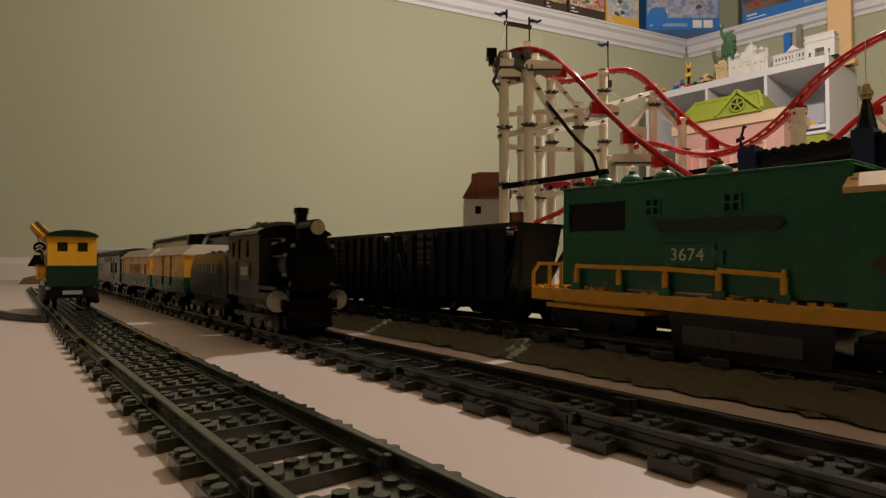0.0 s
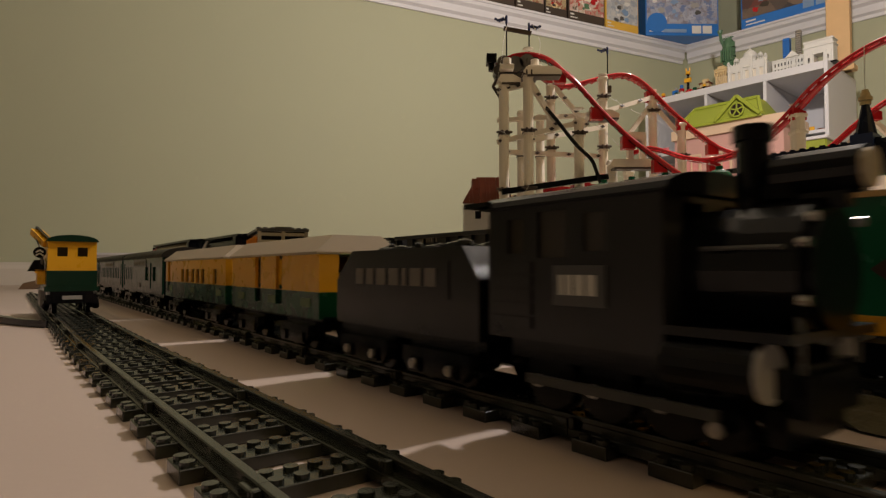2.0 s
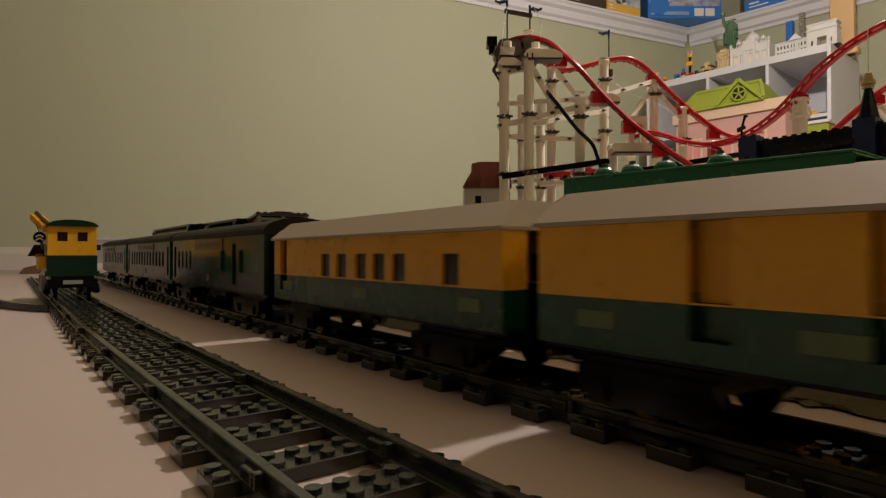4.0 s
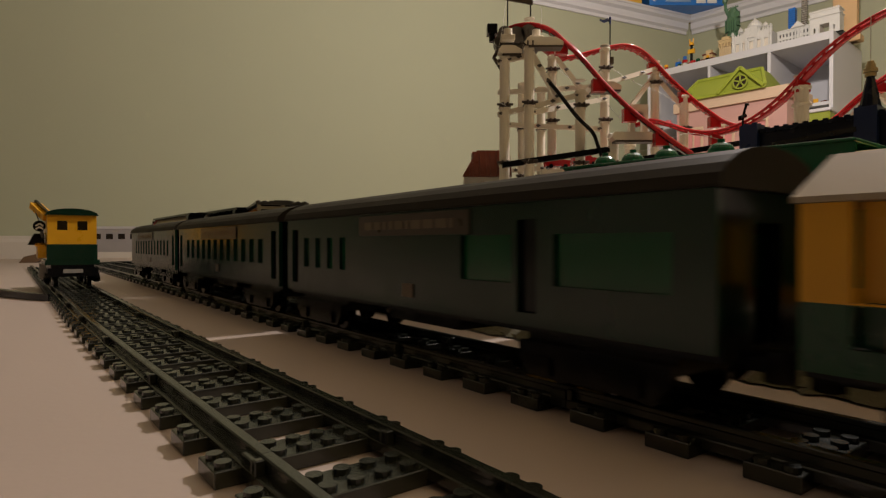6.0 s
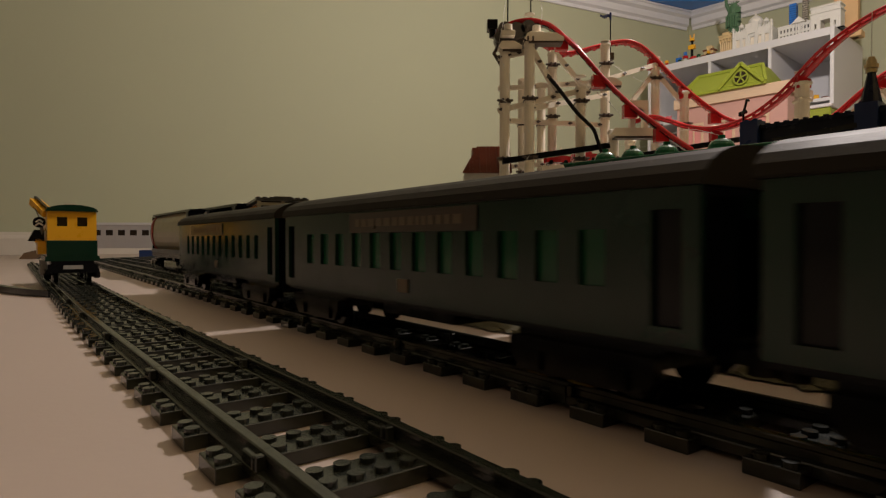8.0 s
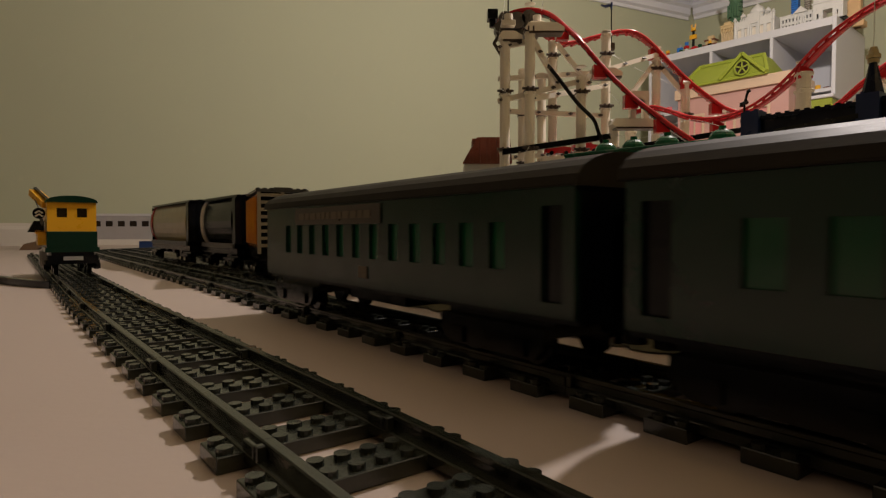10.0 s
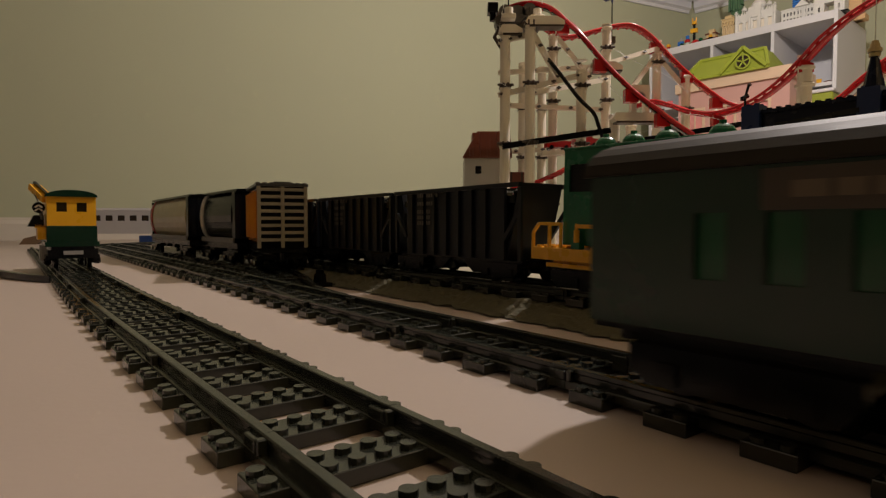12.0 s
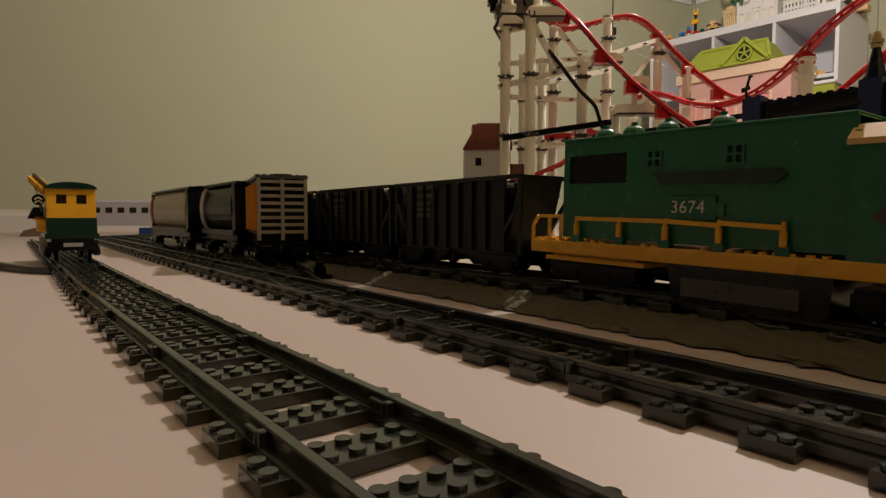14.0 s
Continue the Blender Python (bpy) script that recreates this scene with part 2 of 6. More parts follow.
def curve_track(m):
    t = thing("curved_track", m, "dark grey plastic curved toy train track", "train track", "toy railway tracks")
    for me in CURVE_RAILS:
        share("rail", me, t, Matrix())
    for k in range(4):
        a = radians(22.5) * (k + 0.5) / 4
        share("sleeper", SLEEPER, t, pose(-0.32 * math.sin(a), 0.32 - 0.32 * math.cos(a), 0, 0, 0, -math.degrees(a)))
    return t


C2, C3, C4 = 0.1985, 0.339, 0.280
FAR_SIZE = 0.86                          # the far train is built to a smaller scale
T2_END = 1.8194


DIESEL_LINE = on_track(0.279, 0.331, 0.008, 0.5) @ pose(0, 0, 0, 0, 1.3, 0)


def siding_c(s):
    """The near siding bends gently: its offset across the layout at s."""
    return 0.0683 + 0.0105 * max(0.0, 1 - max(s, 0.06) / 0.55) ** 1.2


def switch_track():
    """Curved pair of rails that leaves the main line for the freight siding."""
    t = thing("switch_track", on_track(0, 0), "dark grey plastic track switch between the main line and siding", "train track", "toy railway tracks")
    n, s0, s1 = 14, 0.43, 0.80

    def centre(f):
        e = f * f * (3 - 2 * f)
        return Vector((-(s0 + (s1 - s0) * f), C2 + 0.0005 + (C4 - C2) * e, 0))

    line = [centre(k / n) for k in range(n + 1)]
    for y in (0.02, -0.02):
        bm = bmesh.new()
        rings = []
        for k, p in enumerate(line):
            d = (line[min(n, k + 1)] - line[max(0, k - 1)]).normalized()
            q = Vector((d.y, -d.x, 0))
            rings.append([bm.verts.new(p + q * yy + Vector((0, 0, z + 0.0004))) for yy, z in rail_outline(y)])
        m = len(rings[0])
        for a, b in zip(rings, rings[1:]):
            for k in range(m):
                bm.faces.new((a[k], a[(k + 1) % m], b[(k + 1) % m], b[k]))
        bm.faces.new(rings[0]), bm.faces.new(rings[-1][::-1])
        part("rail", bm, RAIL_GREY, t)
    for k in range(5, 12):
        f = k / 11.5
        p, d = centre(f), centre(f + 0.01) - centre(f - 0.01)
        share("sleeper", SLEEPER, t, pose(p.x, p.y, 0.0002, 0, 0, math.degrees(math.atan2(d.y, d.x))))
    return t


def lay_tracks():
    for k in range(15):
        s = 0.018 + 0.128 * k
        straight_track(on_track(s + 0.009, siding_c(s), 0, -math.degrees(math.atan2(siding_c(s) - siding_c(s - 0.128), 0.128))))
    s = T2_END
    while s > -0.6:
        straight_track(on_track(s, C2))
        s -= 0.128
    m = on_track(T2_END, C2)
    for k in range(8):
        curve_track(m)
        a = radians(22.5)
        m = m @ pose(-0.32 * math.sin(a), 0.32 - 0.32 * math.cos(a), 0, 0, 0, -22.5)
    for k in range(12):
        straight_track(m @ pose(-0.128 * (k + 1), 0, 0))
    for k in range(11):
        straight_track(on_track(0.80 + 0.128 * k, C4))
    for k in range(10):
        straight_track(on_track(0.279 + 0.128 * k, C3 - 0.004, 0.0115))
    for k in range(1, 5):
        straight_track(DIESEL_LINE @ pose(0.128 * k, 0, 0.0035))
    switch_track()


lay_tracks()

# ---- rolling stock: common parts ----
def wheel_mesh(r, w=0.004):
    bm = bmesh.new()
    rod(bm, (0, -w / 2, 0), (0, w / 2, 0), r, 16)
    rod(bm, (0, w / 2, 0), (0, w / 2 + 0.0012, 0), r * 1.12, 16)
    return mesh_of("wheel", bm, BLACK)


WHEEL = wheel_mesh(0.0080)
BIG_WHEEL = wheel_mesh(0.0125)


def hub_mesh():
    bm = bmesh.new()
    rod(bm, (0, -0.0026, 0), (0, -0.0042, 0), 0.0026, 10)
    return mesh_of("hub", bm, STEEL)


HUB = hub_mesh()


def bogie(parent, x, rail=0.0102, half=0.026, hubs=False, gap=0.032, depth=0.028):
    b = part("bogie", made(box, x - half, x + half, -depth + 0.003, depth - 0.003, rail + 0.013, rail + 0.0195), BLACK, parent)
    for side in (-1, 1):
        bm = bmesh.new()
        prism(bm, [(x - half, rail + 0.010), (x - half + 0.006, rail + 0.004), (x + half - 0.006, rail + 0.004), (x + half, rail + 0.010), (x + half, rail + 0.017), (x - half, rail + 0.017)],
              side * depth - 0.0025, side * depth + 0.0025)
        for dx in (-gap / 2, gap / 2):
            box(bm, x + dx - 0.004, x + dx + 0.004, side * depth - 0.004, side * depth + 0.004, rail + 0.005, rail + 0.012)
        part("side_frame", bm, BLACK, b)
    for dx in (-gap / 2, gap / 2):
        for side in (-1, 1):
            w = share("wheel", WHEEL, b, pose(x + dx, side * 0.0195, rail + 0.008, 0, 0, 0 if side < 0 else 180))
            if hubs:
                share("hub", HUB, b, pose(x + dx, side * (depth + 0.0015), rail + 0.009, 0, 0, 0 if side < 0 else 180))
    return b


def coupler(parent, x, z=0.025):
    k = 1 if x > 0 else -1
    bm = bmesh.new()
    box(bm, *sorted((x - k * 0.01, x + k * 0.006)), -0.004, 0.004, z, z + 0.005)
    rod(bm, (x + k * 0.004, 0, z - 0.003), (x + k * 0.004, 0, z + 0.007), 0.005, 10)
    part("coupler", bm, BLACK, parent)


def holed_panel(bm, x0, x1, z0, z1, y, thick, holes):
    """An upright panel along x with rectangular holes (x0, x1, z0, z1), from y inwards by thick; one closed shell."""
    xs = sorted({x0, x1, *[h[0] for h in holes], *[h[1] for h in holes]})
    zs = sorted({z0, z1, *[h[2] for h in holes], *[h[3] for h in holes]})
    nx, nz = len(xs) - 1, len(zs) - 1

    def solid(i, j):
        if not (0 <= i < nx and 0 <= j < nz):
            return False
        mx, mz = (xs[i] + xs[i + 1]) / 2, (zs[j] + zs[j + 1]) / 2
        return x0 < mx < x1 and z0 < mz < z1 and not any(h[0] < mx < h[1] and h[2] < mz < h[3] for h in holes)

    made_vs = {}

    def v(i, j, k):
        if (i, j, k) not in made_vs:
            made_vs[i, j, k] = bm.verts.new((xs[i], y + thick * k, zs[j]))
        return made_vs[i, j, k]

    for i in range(nx):
        for j in range(nz):
            if solid(i, j):
                for k in (0, 1):
                    bm.faces.new((v(i, j, k), v(i + 1, j, k), v(i + 1, j + 1, k), v(i, j + 1, k)))
                for di, dj, p, q in ((-1, 0, (i, j), (i, j + 1)), (1, 0, (i + 1, j), (i + 1, j + 1)), (0, -1, (i, j), (i + 1, j)), (0, 1, (i, j + 1), (i + 1, j + 1))):
                    if not solid(i + di, j + dj):
                        bm.faces.new((v(*p, 0), v(*q, 0), v(*q, 1), v(*p, 1)))


def bars(bm, x, z, y, widths, h, gap, thick=0.0005):
    """Plain bars in place of lettering, on the face at y."""
    for w in widths:
        box(bm, x, x + w, *sorted((y, y + math.copysign(thick, y))), z, z + h)
        x += w + gap


# ---- yellow and green cars of the passing train ----
def yellow_car(name, ln, doors, windows, label):
    t = thing(name, Matrix(), label, "train car", "cars of the passing train")
    h = ln / 2
    win = [(a, a + 0.013, 0.0520, 0.0668) for a in windows]
    dr = [(a, a + 0.0135, 0.0515, 0.0768) for a in doors]
    low = [(d[0], d[1], 0.040, 0.0509) for d in dr]
    for y, thick in ((-0.031, 0.003), (0.031, -0.003)):
        part("yellow_side", made(holed_panel, -h, h, 0.0511, 0.0768, y, thick, win + dr), YELLOW, t, "bright yellow upper wall")
        part("green_side", made(holed_panel, -h, h, 0.033, 0.051, y, thick, low), GREEN, t, "dark green lower wall")
    for x in (-h, h - 0.003):
        for y0, y1 in ((-0.0279, -0.0165), (0.0165, 0.0279)):
            part("yellow_end", made(box, x, x + 0.003, y0, y1, 0.0511, 0.0768), YELLOW, t)
            part("green_end", made(box, x, x + 0.003, y0, y1, 0.033, 0.051), GREEN, t)
    # sunken doors, dark glass
    for d in dr:
        for y in (-0.0245, 0.0245):
            door = part("door", made(box, d[0], d[1], y - 0.0006, y + 0.0006, 0.0515, 0.0768), YELLOW, t)
            part("door_base", made(box, d[0], d[1], y - 0.0006, y + 0.0006, 0.040, 0.0512), GREEN, door)
    for w in win:
        for y in (-0.0288, 0.0288):
            part("window_pane", made(box, w[0], w[1], y - 0.0004, y + 0.0004, w[2], w[3]), DARK_GLASS, t)
    bm = bmesh.new()
    box(bm, -h, h, -0.028, 0.028, 0.031, 0.0345)
    part("floor_plate", bm, BLACK, t)
    # roof: mansard with a flat top and slightly overhanging ends
    bm = bmesh.new()
    k = h + 0.001
    lo = [(-k, -0.0335), (k, -0.0335), (k, 0.0335), (-k, 0.0335)]
    hi = [(-k + 0.0045, -0.019), (k - 0.0045, -0.019), (k - 0.0045, 0.019), (-k + 0.0045, 0.019)]
    r0 = [bm.verts.new((x, y, 0.0769)) for x, y in lo]
    r1 = [bm.verts.new((x, y, 0.0785)) for x, y in lo]
    r2 = [bm.verts.new((x, y, 0.0905)) for x, y in hi]
    for a, b in ((r0, r1), (r1, r2)):
        for i in range(4):
            bm.faces.new((a[i], a[(i + 1) % 4], b[(i + 1) % 4], b[i]))
    bm.faces.new(r0[::-1]), bm.faces.new(r2)
    part("roof", bm, ROOF_GREY, t, "pale grey sloping roof")
    for x in (-h + 0.02, 0.0, h - 0.03):
        for y in (-0.0313, 0.0313):
            part("sticker", made(box, x, x + 0.016, y - 0.0003, y + 0.0003, 0.0405, 0.0465), PALE_GREEN, t, "worn pale sticker with unreadable print")
    for x in (-h + 0.045, h - 0.045):
        bogie(t, x)
    coupler(t, h), coupler(t, -h)
    return t


def green_coach(name, ln, windows, doors, board, label):
    """A long green coach with a rounded dark roof."""
    t = thing(name, Matrix(), label, "train car", "cars of the passing train")
    h = ln / 2
    wins = [(a, a + w, 0.0500, 0.0700) for a, w in windows]
    drs = [(a, a + 0.011, 0.0385, 0.0760) for a in doors]
    for y, thick in ((-0.0315, 0.003), (0.0315, -0.003)):
        part("coach_side", made(holed_panel, -h, h, 0.033, 0.0835, y, thick, wins + drs), COACH_GREEN, t, "glossy dark green side wall")
    for x in (-h, h - 0.003):
        end = bmesh.new()
        holed_panel(end, -0.0284, 0.0284, 0.033, 0.0835, x, 0.003, [(-0.009, 0.009, 0.034, 0.073)])
        for vert in end.verts:
            vert.co = Vector((vert.co.y, vert.co.x, vert.co.z))
        part("end_wall", end, BLACK, t)
    bm = bmesh.new()
    roof = [(-0.0335, 0.0830)] + [(0.0335 * math.cos(math.pi * k / 12), 0.0838 + 0.0135 * math.sin(math.pi * k / 12)) for k in range(12, -1, -1)] + [(0.0335, 0.0830)]
    prism(bm, roof, -h - 0.002, h + 0.002, "x")
    part("roof", bm, ROOF_BROWN, t, "rounded glossy dark roof")
    for w in wins:
        for y in (-0.0290, 0.0290):
            part("window_pane", made(box, w[0], w[1], y - 0.0004, y + 0.0004, w[2], w[3]), GREEN_GLASS, t, "green tinted window pane")
    for d in drs:
        for y in (-0.0285, 0.0285):
            part("door", made(box, d[0], d[1], y - 0.0006, y + 0.0006, d[2], d[3]), BLACK, t)
    for y in (-0.0316, 0.0316):
        nb = part("name_board", made(box, board[0], board[1], *sorted((y, y + math.copysign(0.0008, y))), 0.0705, 0.0818), BOARD_BROWN, t, "brown name board with unreadable lettering")
        bm = bmesh.new()
        x = board[0] + 0.008
        rnd = random.Random(len(name) + int(ln * 1000))
        yl = y + math.copysign(0.0008, y)
        while x < board[1] - 0.012:
            w = rnd.uniform(0.003, 0.009)
            box(bm, x, x + w, *sorted((yl, yl + math.copysign(0.0004, y))), 0.0738, 0.0782)
            x += w + 0.002
        part("lettering", bm, LETTER_TAN, nb)
    for y in (-0.0316, 0.0316):
        part("crest", made(box, -0.006, 0.004, *sorted((y, y + math.copysign(0.0006, y))), 0.0385, 0.0455), LETTER_TAN, t, "small worn gold crest sticker")
    bm = bmesh.new()
    box(bm, -h, h, -0.0285, 0.0285, 0.0305, 0.034)
    box(bm, -0.035, 0.03, -0.022, 0.022, 0.024, 0.0305)
    part("underframe", bm, BLACK, t)
    for x in (-h + 0.05, h - 0.05):
        bogie(t, x, half=0.034, gap=0.040)
    coupler(t, h), coupler(t, -h)
    return t


DARK_GLASS = material("dark_window_glass", (0.03, 0.022, 0.015), 0.12, 0.1, 60, 0.0)
GREEN_GLASS = material("green_tinted_plastic", (0.008, 0.095, 0.036), 0.12, 0.15, 60, 0.0)
PALE_GREEN = material("faded_sticker", (0.13, 0.19, 0.08), 0.4, 0.3, 300, 0.0)
ROOF_GREY = material("pale_grey_roof_plastic", (0.44, 0.37, 0.27), 0.6, 0.1, 50, 0.03)
ROOF_BROWN = material("dark_roof_plastic", (0.028, 0.024, 0.019), 0.5, 0.2, 70, 0.06, shine=0.09)
COACH_GREEN = material("glossy_green_plastic", (0.005, 0.030, 0.016), 0.20, 0.15, 60, 0.02, shine=0.55)
BOARD_BROWN = material("brown_name_board", (0.06, 0.045, 0.03), 0.3, 0.1, 60, 0.0)
LETTER_TAN = material("faded_gold_print", (0.14, 0.105, 0.065), 0.4, 0.2, 300, 0.0)
LETTER_DIM = material("dim_grey_print", (0.10, 0.09, 0.07), 0.4, 0.2, 300, 0.0)
LETTER_PALE = material("worn_pale_print", (0.16, 0.14, 0.115), 0.4, 0.25, 300, 0.0)
LETTER_WHITE = material("white_print", (0.70, 0.68, 0.60), 0.4, 0.06, 200, 0.0)
TENDER_GREY = material("charcoal_plastic", (0.012, 0.0115, 0.0115), 0.22, 0.15, 60, 0.03, shine=0.4)
GREEN_LED = material("green_indicator_light", (0.10, 1.0, 0.05), 0.3, 0.0, 10, 0.0, glow=3.5)
HEADLAMP = material("clear_headlamp", (0.45, 0.38, 0.26), 0.1, 0.05, 10, 0.0)


def steam_locomotive():
    """Origin at mid length; front towards +x; 163 mm long."""
    t = thing("steam_locomotive", Matrix(), "black toy steam locomotive with tall cab and chimney", "locomotive", "cars of the passing train")
    f = 0.0815                       # nose; the place k behind it is f - k
    bm = bmesh.new()
    holed = [(f - 0.150, f - 0.141, 0.073, 0.087), (f - 0.133, f - 0.118, 0.071, 0.089), (f - 0.110, f - 0.100, 0.073, 0.087)]
    for y, thick in ((-0.031, 0.003), (0.031, -0.003)):
        holed_panel(bm, f - 0.162, f - 0.078, 0.0385, 0.092, y, thick, holed)
    for x in (f - 0.081,):
        for y0, y1, z0, z1 in ((-0.028, 0.028, 0.0385, 0.070), (-0.028, 0.028, 0.089, 0.092), (-0.028, -0.020, 0.070, 0.089), (0.020, 0.028, 0.070, 0.089), (-0.006, 0.006, 0.070, 0.089)):
            box(bm, x, x + 0.003, y0, y1, z0, z1)
    cab = part("cab", bm, TENDER_GREY, t, "charcoal cab with open windows")
    for hx in holed:
        for y in (-0.0295, 0.0295):
            part("cab_window", made(box, hx[0], hx[1], y - 0.0004, y + 0.0004, hx[2], hx[3]), DARK_GLASS, cab)
    bm = bmesh.new()
    roof = [(-0.0335, 0.0918)] + [(0.0335 * math.cos(math.pi * k / 10), 0.0925 + 0.0075 * math.sin(math.pi * k / 10)) for k in range(10, -1, -1)] + [(0.0335, 0.0918)]
    prism(bm, roof, f - 0.166, f - 0.075, "x")
    box(bm, f - 0.176, f - 0.160, -0.034, -0.012, 0.0935, 0.0955)
    studs(bm, [f - 0.150 + 0.008 * k for k in range(8)], (-0.004, 0.004), 0.0995)
    part("cab_roof", bm, BLACK, t, "black curved cab roof")
    bm = bmesh.new()
    for k in range(5):
        box(bm, f - 0.160 + 0.0008 * k, f - 0.136, -0.0318, -0.0310, 0.043 + 0.0055 * k, 0.0475 + 0.0055 * k)
    part("louvre", bm, TENDER_GREY, cab)
    for y in (-0.0313, 0.0313):
        bm = bmesh.new()
        box(bm, f - 0.124, f - 0.100, *sorted((y, y + math.copysign(0.0006, y))), 0.053, 0.068)
        plate = part("cab_sticker", bm, DGREY, t, "grey sticker with unreadable print")
        bm = bmesh.new()
        bars(bm, f - 0.121, 0.057, y + math.copysign(0.0006, y), (0.002, 0.003, 0.004, 0.004), 0.0075, 0.0014)
        part("print_bar", bm, LETTER_WHITE, plate)
    # boiler, smokebox and front
    bm = bmesh.new()
    rod(bm, (f - 0.10, 0, 0.066), (f - 0.050, 0, 0.066), 0.021, 20)
    part("boiler", bm, BLACK, t)
    part("smokebox", made(rod, (f - 0.060, 0, 0.066), (f - 0.042, 0, 0.066), 0.0225, 24), BLACK, t)
    part("smokebox_door", made(rod, (f - 0.0419, 0, 0.066), (f - 0.0395, 0, 0.066), 0.018, 24), BLACK, t)
    part("steam_dome", made(rod, (f - 0.056, 0, 0.0885), (f - 0.056, 0, 0.093), 0.008, 12), BLACK, t)
    for y, z in ((-0.024, 0.058), (-0.017, 0.0815), (0.017, 0.0815), (-0.0235, 0.074)):
        part("fitting", made(rod, (f - 0.041, y, z), (f - 0.038, y, z), 0.0016, 8), STEEL, t, "small bright fitting")
    bm = bmesh.new()
    rod(bm, (f - 0.066 + 0.002, 0, 0.084), (f - 0.064, 0, 0.1135), 0.0052, 14)
    rod(bm, (f - 0.064, 0, 0.1090), (f - 0.064, 0, 0.1140), 0.0064, 14)
    part("chimney", bm, BLACK, t)
    bm = bmesh.new()
    rod(bm, (f - 0.056, 0, 0.0960), (f - 0.032, 0, 0.0960), 0.0070, 16)
    box(bm, f - 0.050, f - 0.036, -0.003, 0.003, 0.085, 0.0925)
    lamp = part("headlamp", bm, BLACK, t)
    bm = bmesh.new()
    rod(bm, (f - 0.032, 0, 0.0960), (f - 0.0300, 0, 0.0960), 0.0058, 16)
    part("lens", bm, HEADLAMP, lamp, "clear headlamp lens")
    bm = bmesh.new()
    box(bm, f - 0.155, f - 0.044, -0.024, 0.024, 0.030, 0.0385)
    box(bm, f - 0.078, f - 0.040, -0.031, 0.031, 0.0460, 0.0490)
    box(bm, f - 0.046, f - 0.041, -0.018, 0.018, 0.024, 0.036)
    box(bm, f - 0.052, f - 0.046, -0.020, 0.020, 0.015, 0.026)
    part("chassis", bm, BLACK, t)
    for side in (-1, 1):
        bm = bmesh.new()
        rod(bm, (f - 0.078, side * 0.026, 0.037), (f - 0.049, side * 0.026, 0.037), 0.0085, 18)
        c = part("cylinder", bm, BLACK, t)
        bm = bmesh.new()
        rod(bm, (f - 0.049, side * 0.026, 0.037), (f - 0.0475, side * 0.026, 0.037), 0.0086, 20)
        part("cylinder_cover", bm, GREY, c, "pale grey round cylinder cover")
        for k in range(3):
            w = share("driving_wheel", BIG_WHEEL, t, pose(f - 0.135 + 0.027 * k, side * 0.0195, 0.0228, 0, 0, 0 if side < 0 else 180))
            share("hub", HUB, w, pose(0, -0.0060, 0))
        w = share("leading_wheel", WHEEL, t, pose(f - 0.064, side * 0.0195, 0.0182, 0, 0, 0 if side < 0 else 180))
        share("hub", HUB, w, pose(0, -0.0035, 0))
        bm = bmesh.new()
        box(bm, f - 0.138, f - 0.060, side * 0.0315 - 0.001, side * 0.0315 + 0.001, 0.022, 0.0255)
        part("side_rod", bm, DGREY, t)
    for y in (-0.020, 0.020):
        bm = bmesh.new()
        rod(bm, (f - 0.042, y, 0.037), (f - 0.042, y, 0.0475), 0.001, 6)
        rod(bm, (f - 0.042, y, 0.047), (f - 0.046, y * 0.7, 0.060), 0.001, 6)
        part("handrail", bm, DGREY, t)
    for y in (-0.024, 0.024):
        part("grab_rail", made(rod, (f - 0.045, y, 0.073), (f - 0.070, y * 0.92, 0.073), 0.0008, 6), DGREY, t)
    coupler(t, -0.0815)
    return t


def tender():
    """140 mm long coal tender with bar lettering."""
    t = thing("coal_tender", Matrix(), "charcoal toy coal tender with large white lettering", "train car", "cars of the passing train")
    h = 0.070
    bm = bmesh.new()
    prism(bm, [(-h, 0.034), (h, 0.034), (h, 0.062), (h - 0.012, 0.0775), (-h + 0.020, 0.0775), (-h + 0.006, 0.066), (-h, 0.060)], -0.030, 0.030)
    part("tank", bm, TENDER_GREY, t)
    for y in (-0.0300, 0.0300):
        st = part("sticker", made(box, -h + 0.022, h - 0.022, *sorted((y, y + math.copysign(0.0006, y))), 0.052, 0.0705), TENDER_GREY, t, "dark sticker behind the lettering")
        bm = bmesh.new()
        bars(bm, -h + 0.027, 0.0580, y * 1.02, (0.0085, 0.0075, 0.0095, 0.0095, 0.0035, 0.0095, 0.0090), 0.0092, 0.0040)
        part("lettering", bm, LETTER_PALE, st, "worn pale lettering blocks")
    bm = bmesh.new()
    rnd = random.Random(4)
    for k in range(60):
        x, y = rnd.uniform(-h + 0.03, h - 0.02), rnd.uniform(-0.022, 0.022)
        dome(bm, x, y, 0.0772, rnd.uniform(0.003, 0.006), rnd.uniform(0.002, 0.005), 6, 2)
    part("coal", bm, BLACK, t)
    bm = bmesh.new()
    box(bm, -h, h, -0.026, 0.026, 0.0295, 0.034)
    part("underframe", bm, BLACK, t)
    for x in (-0.036, 0.036):
        bogie(t, x, half=0.028, hubs=True, gap=0.030)
    coupler(t, h), coupler(t, -h)
    return t


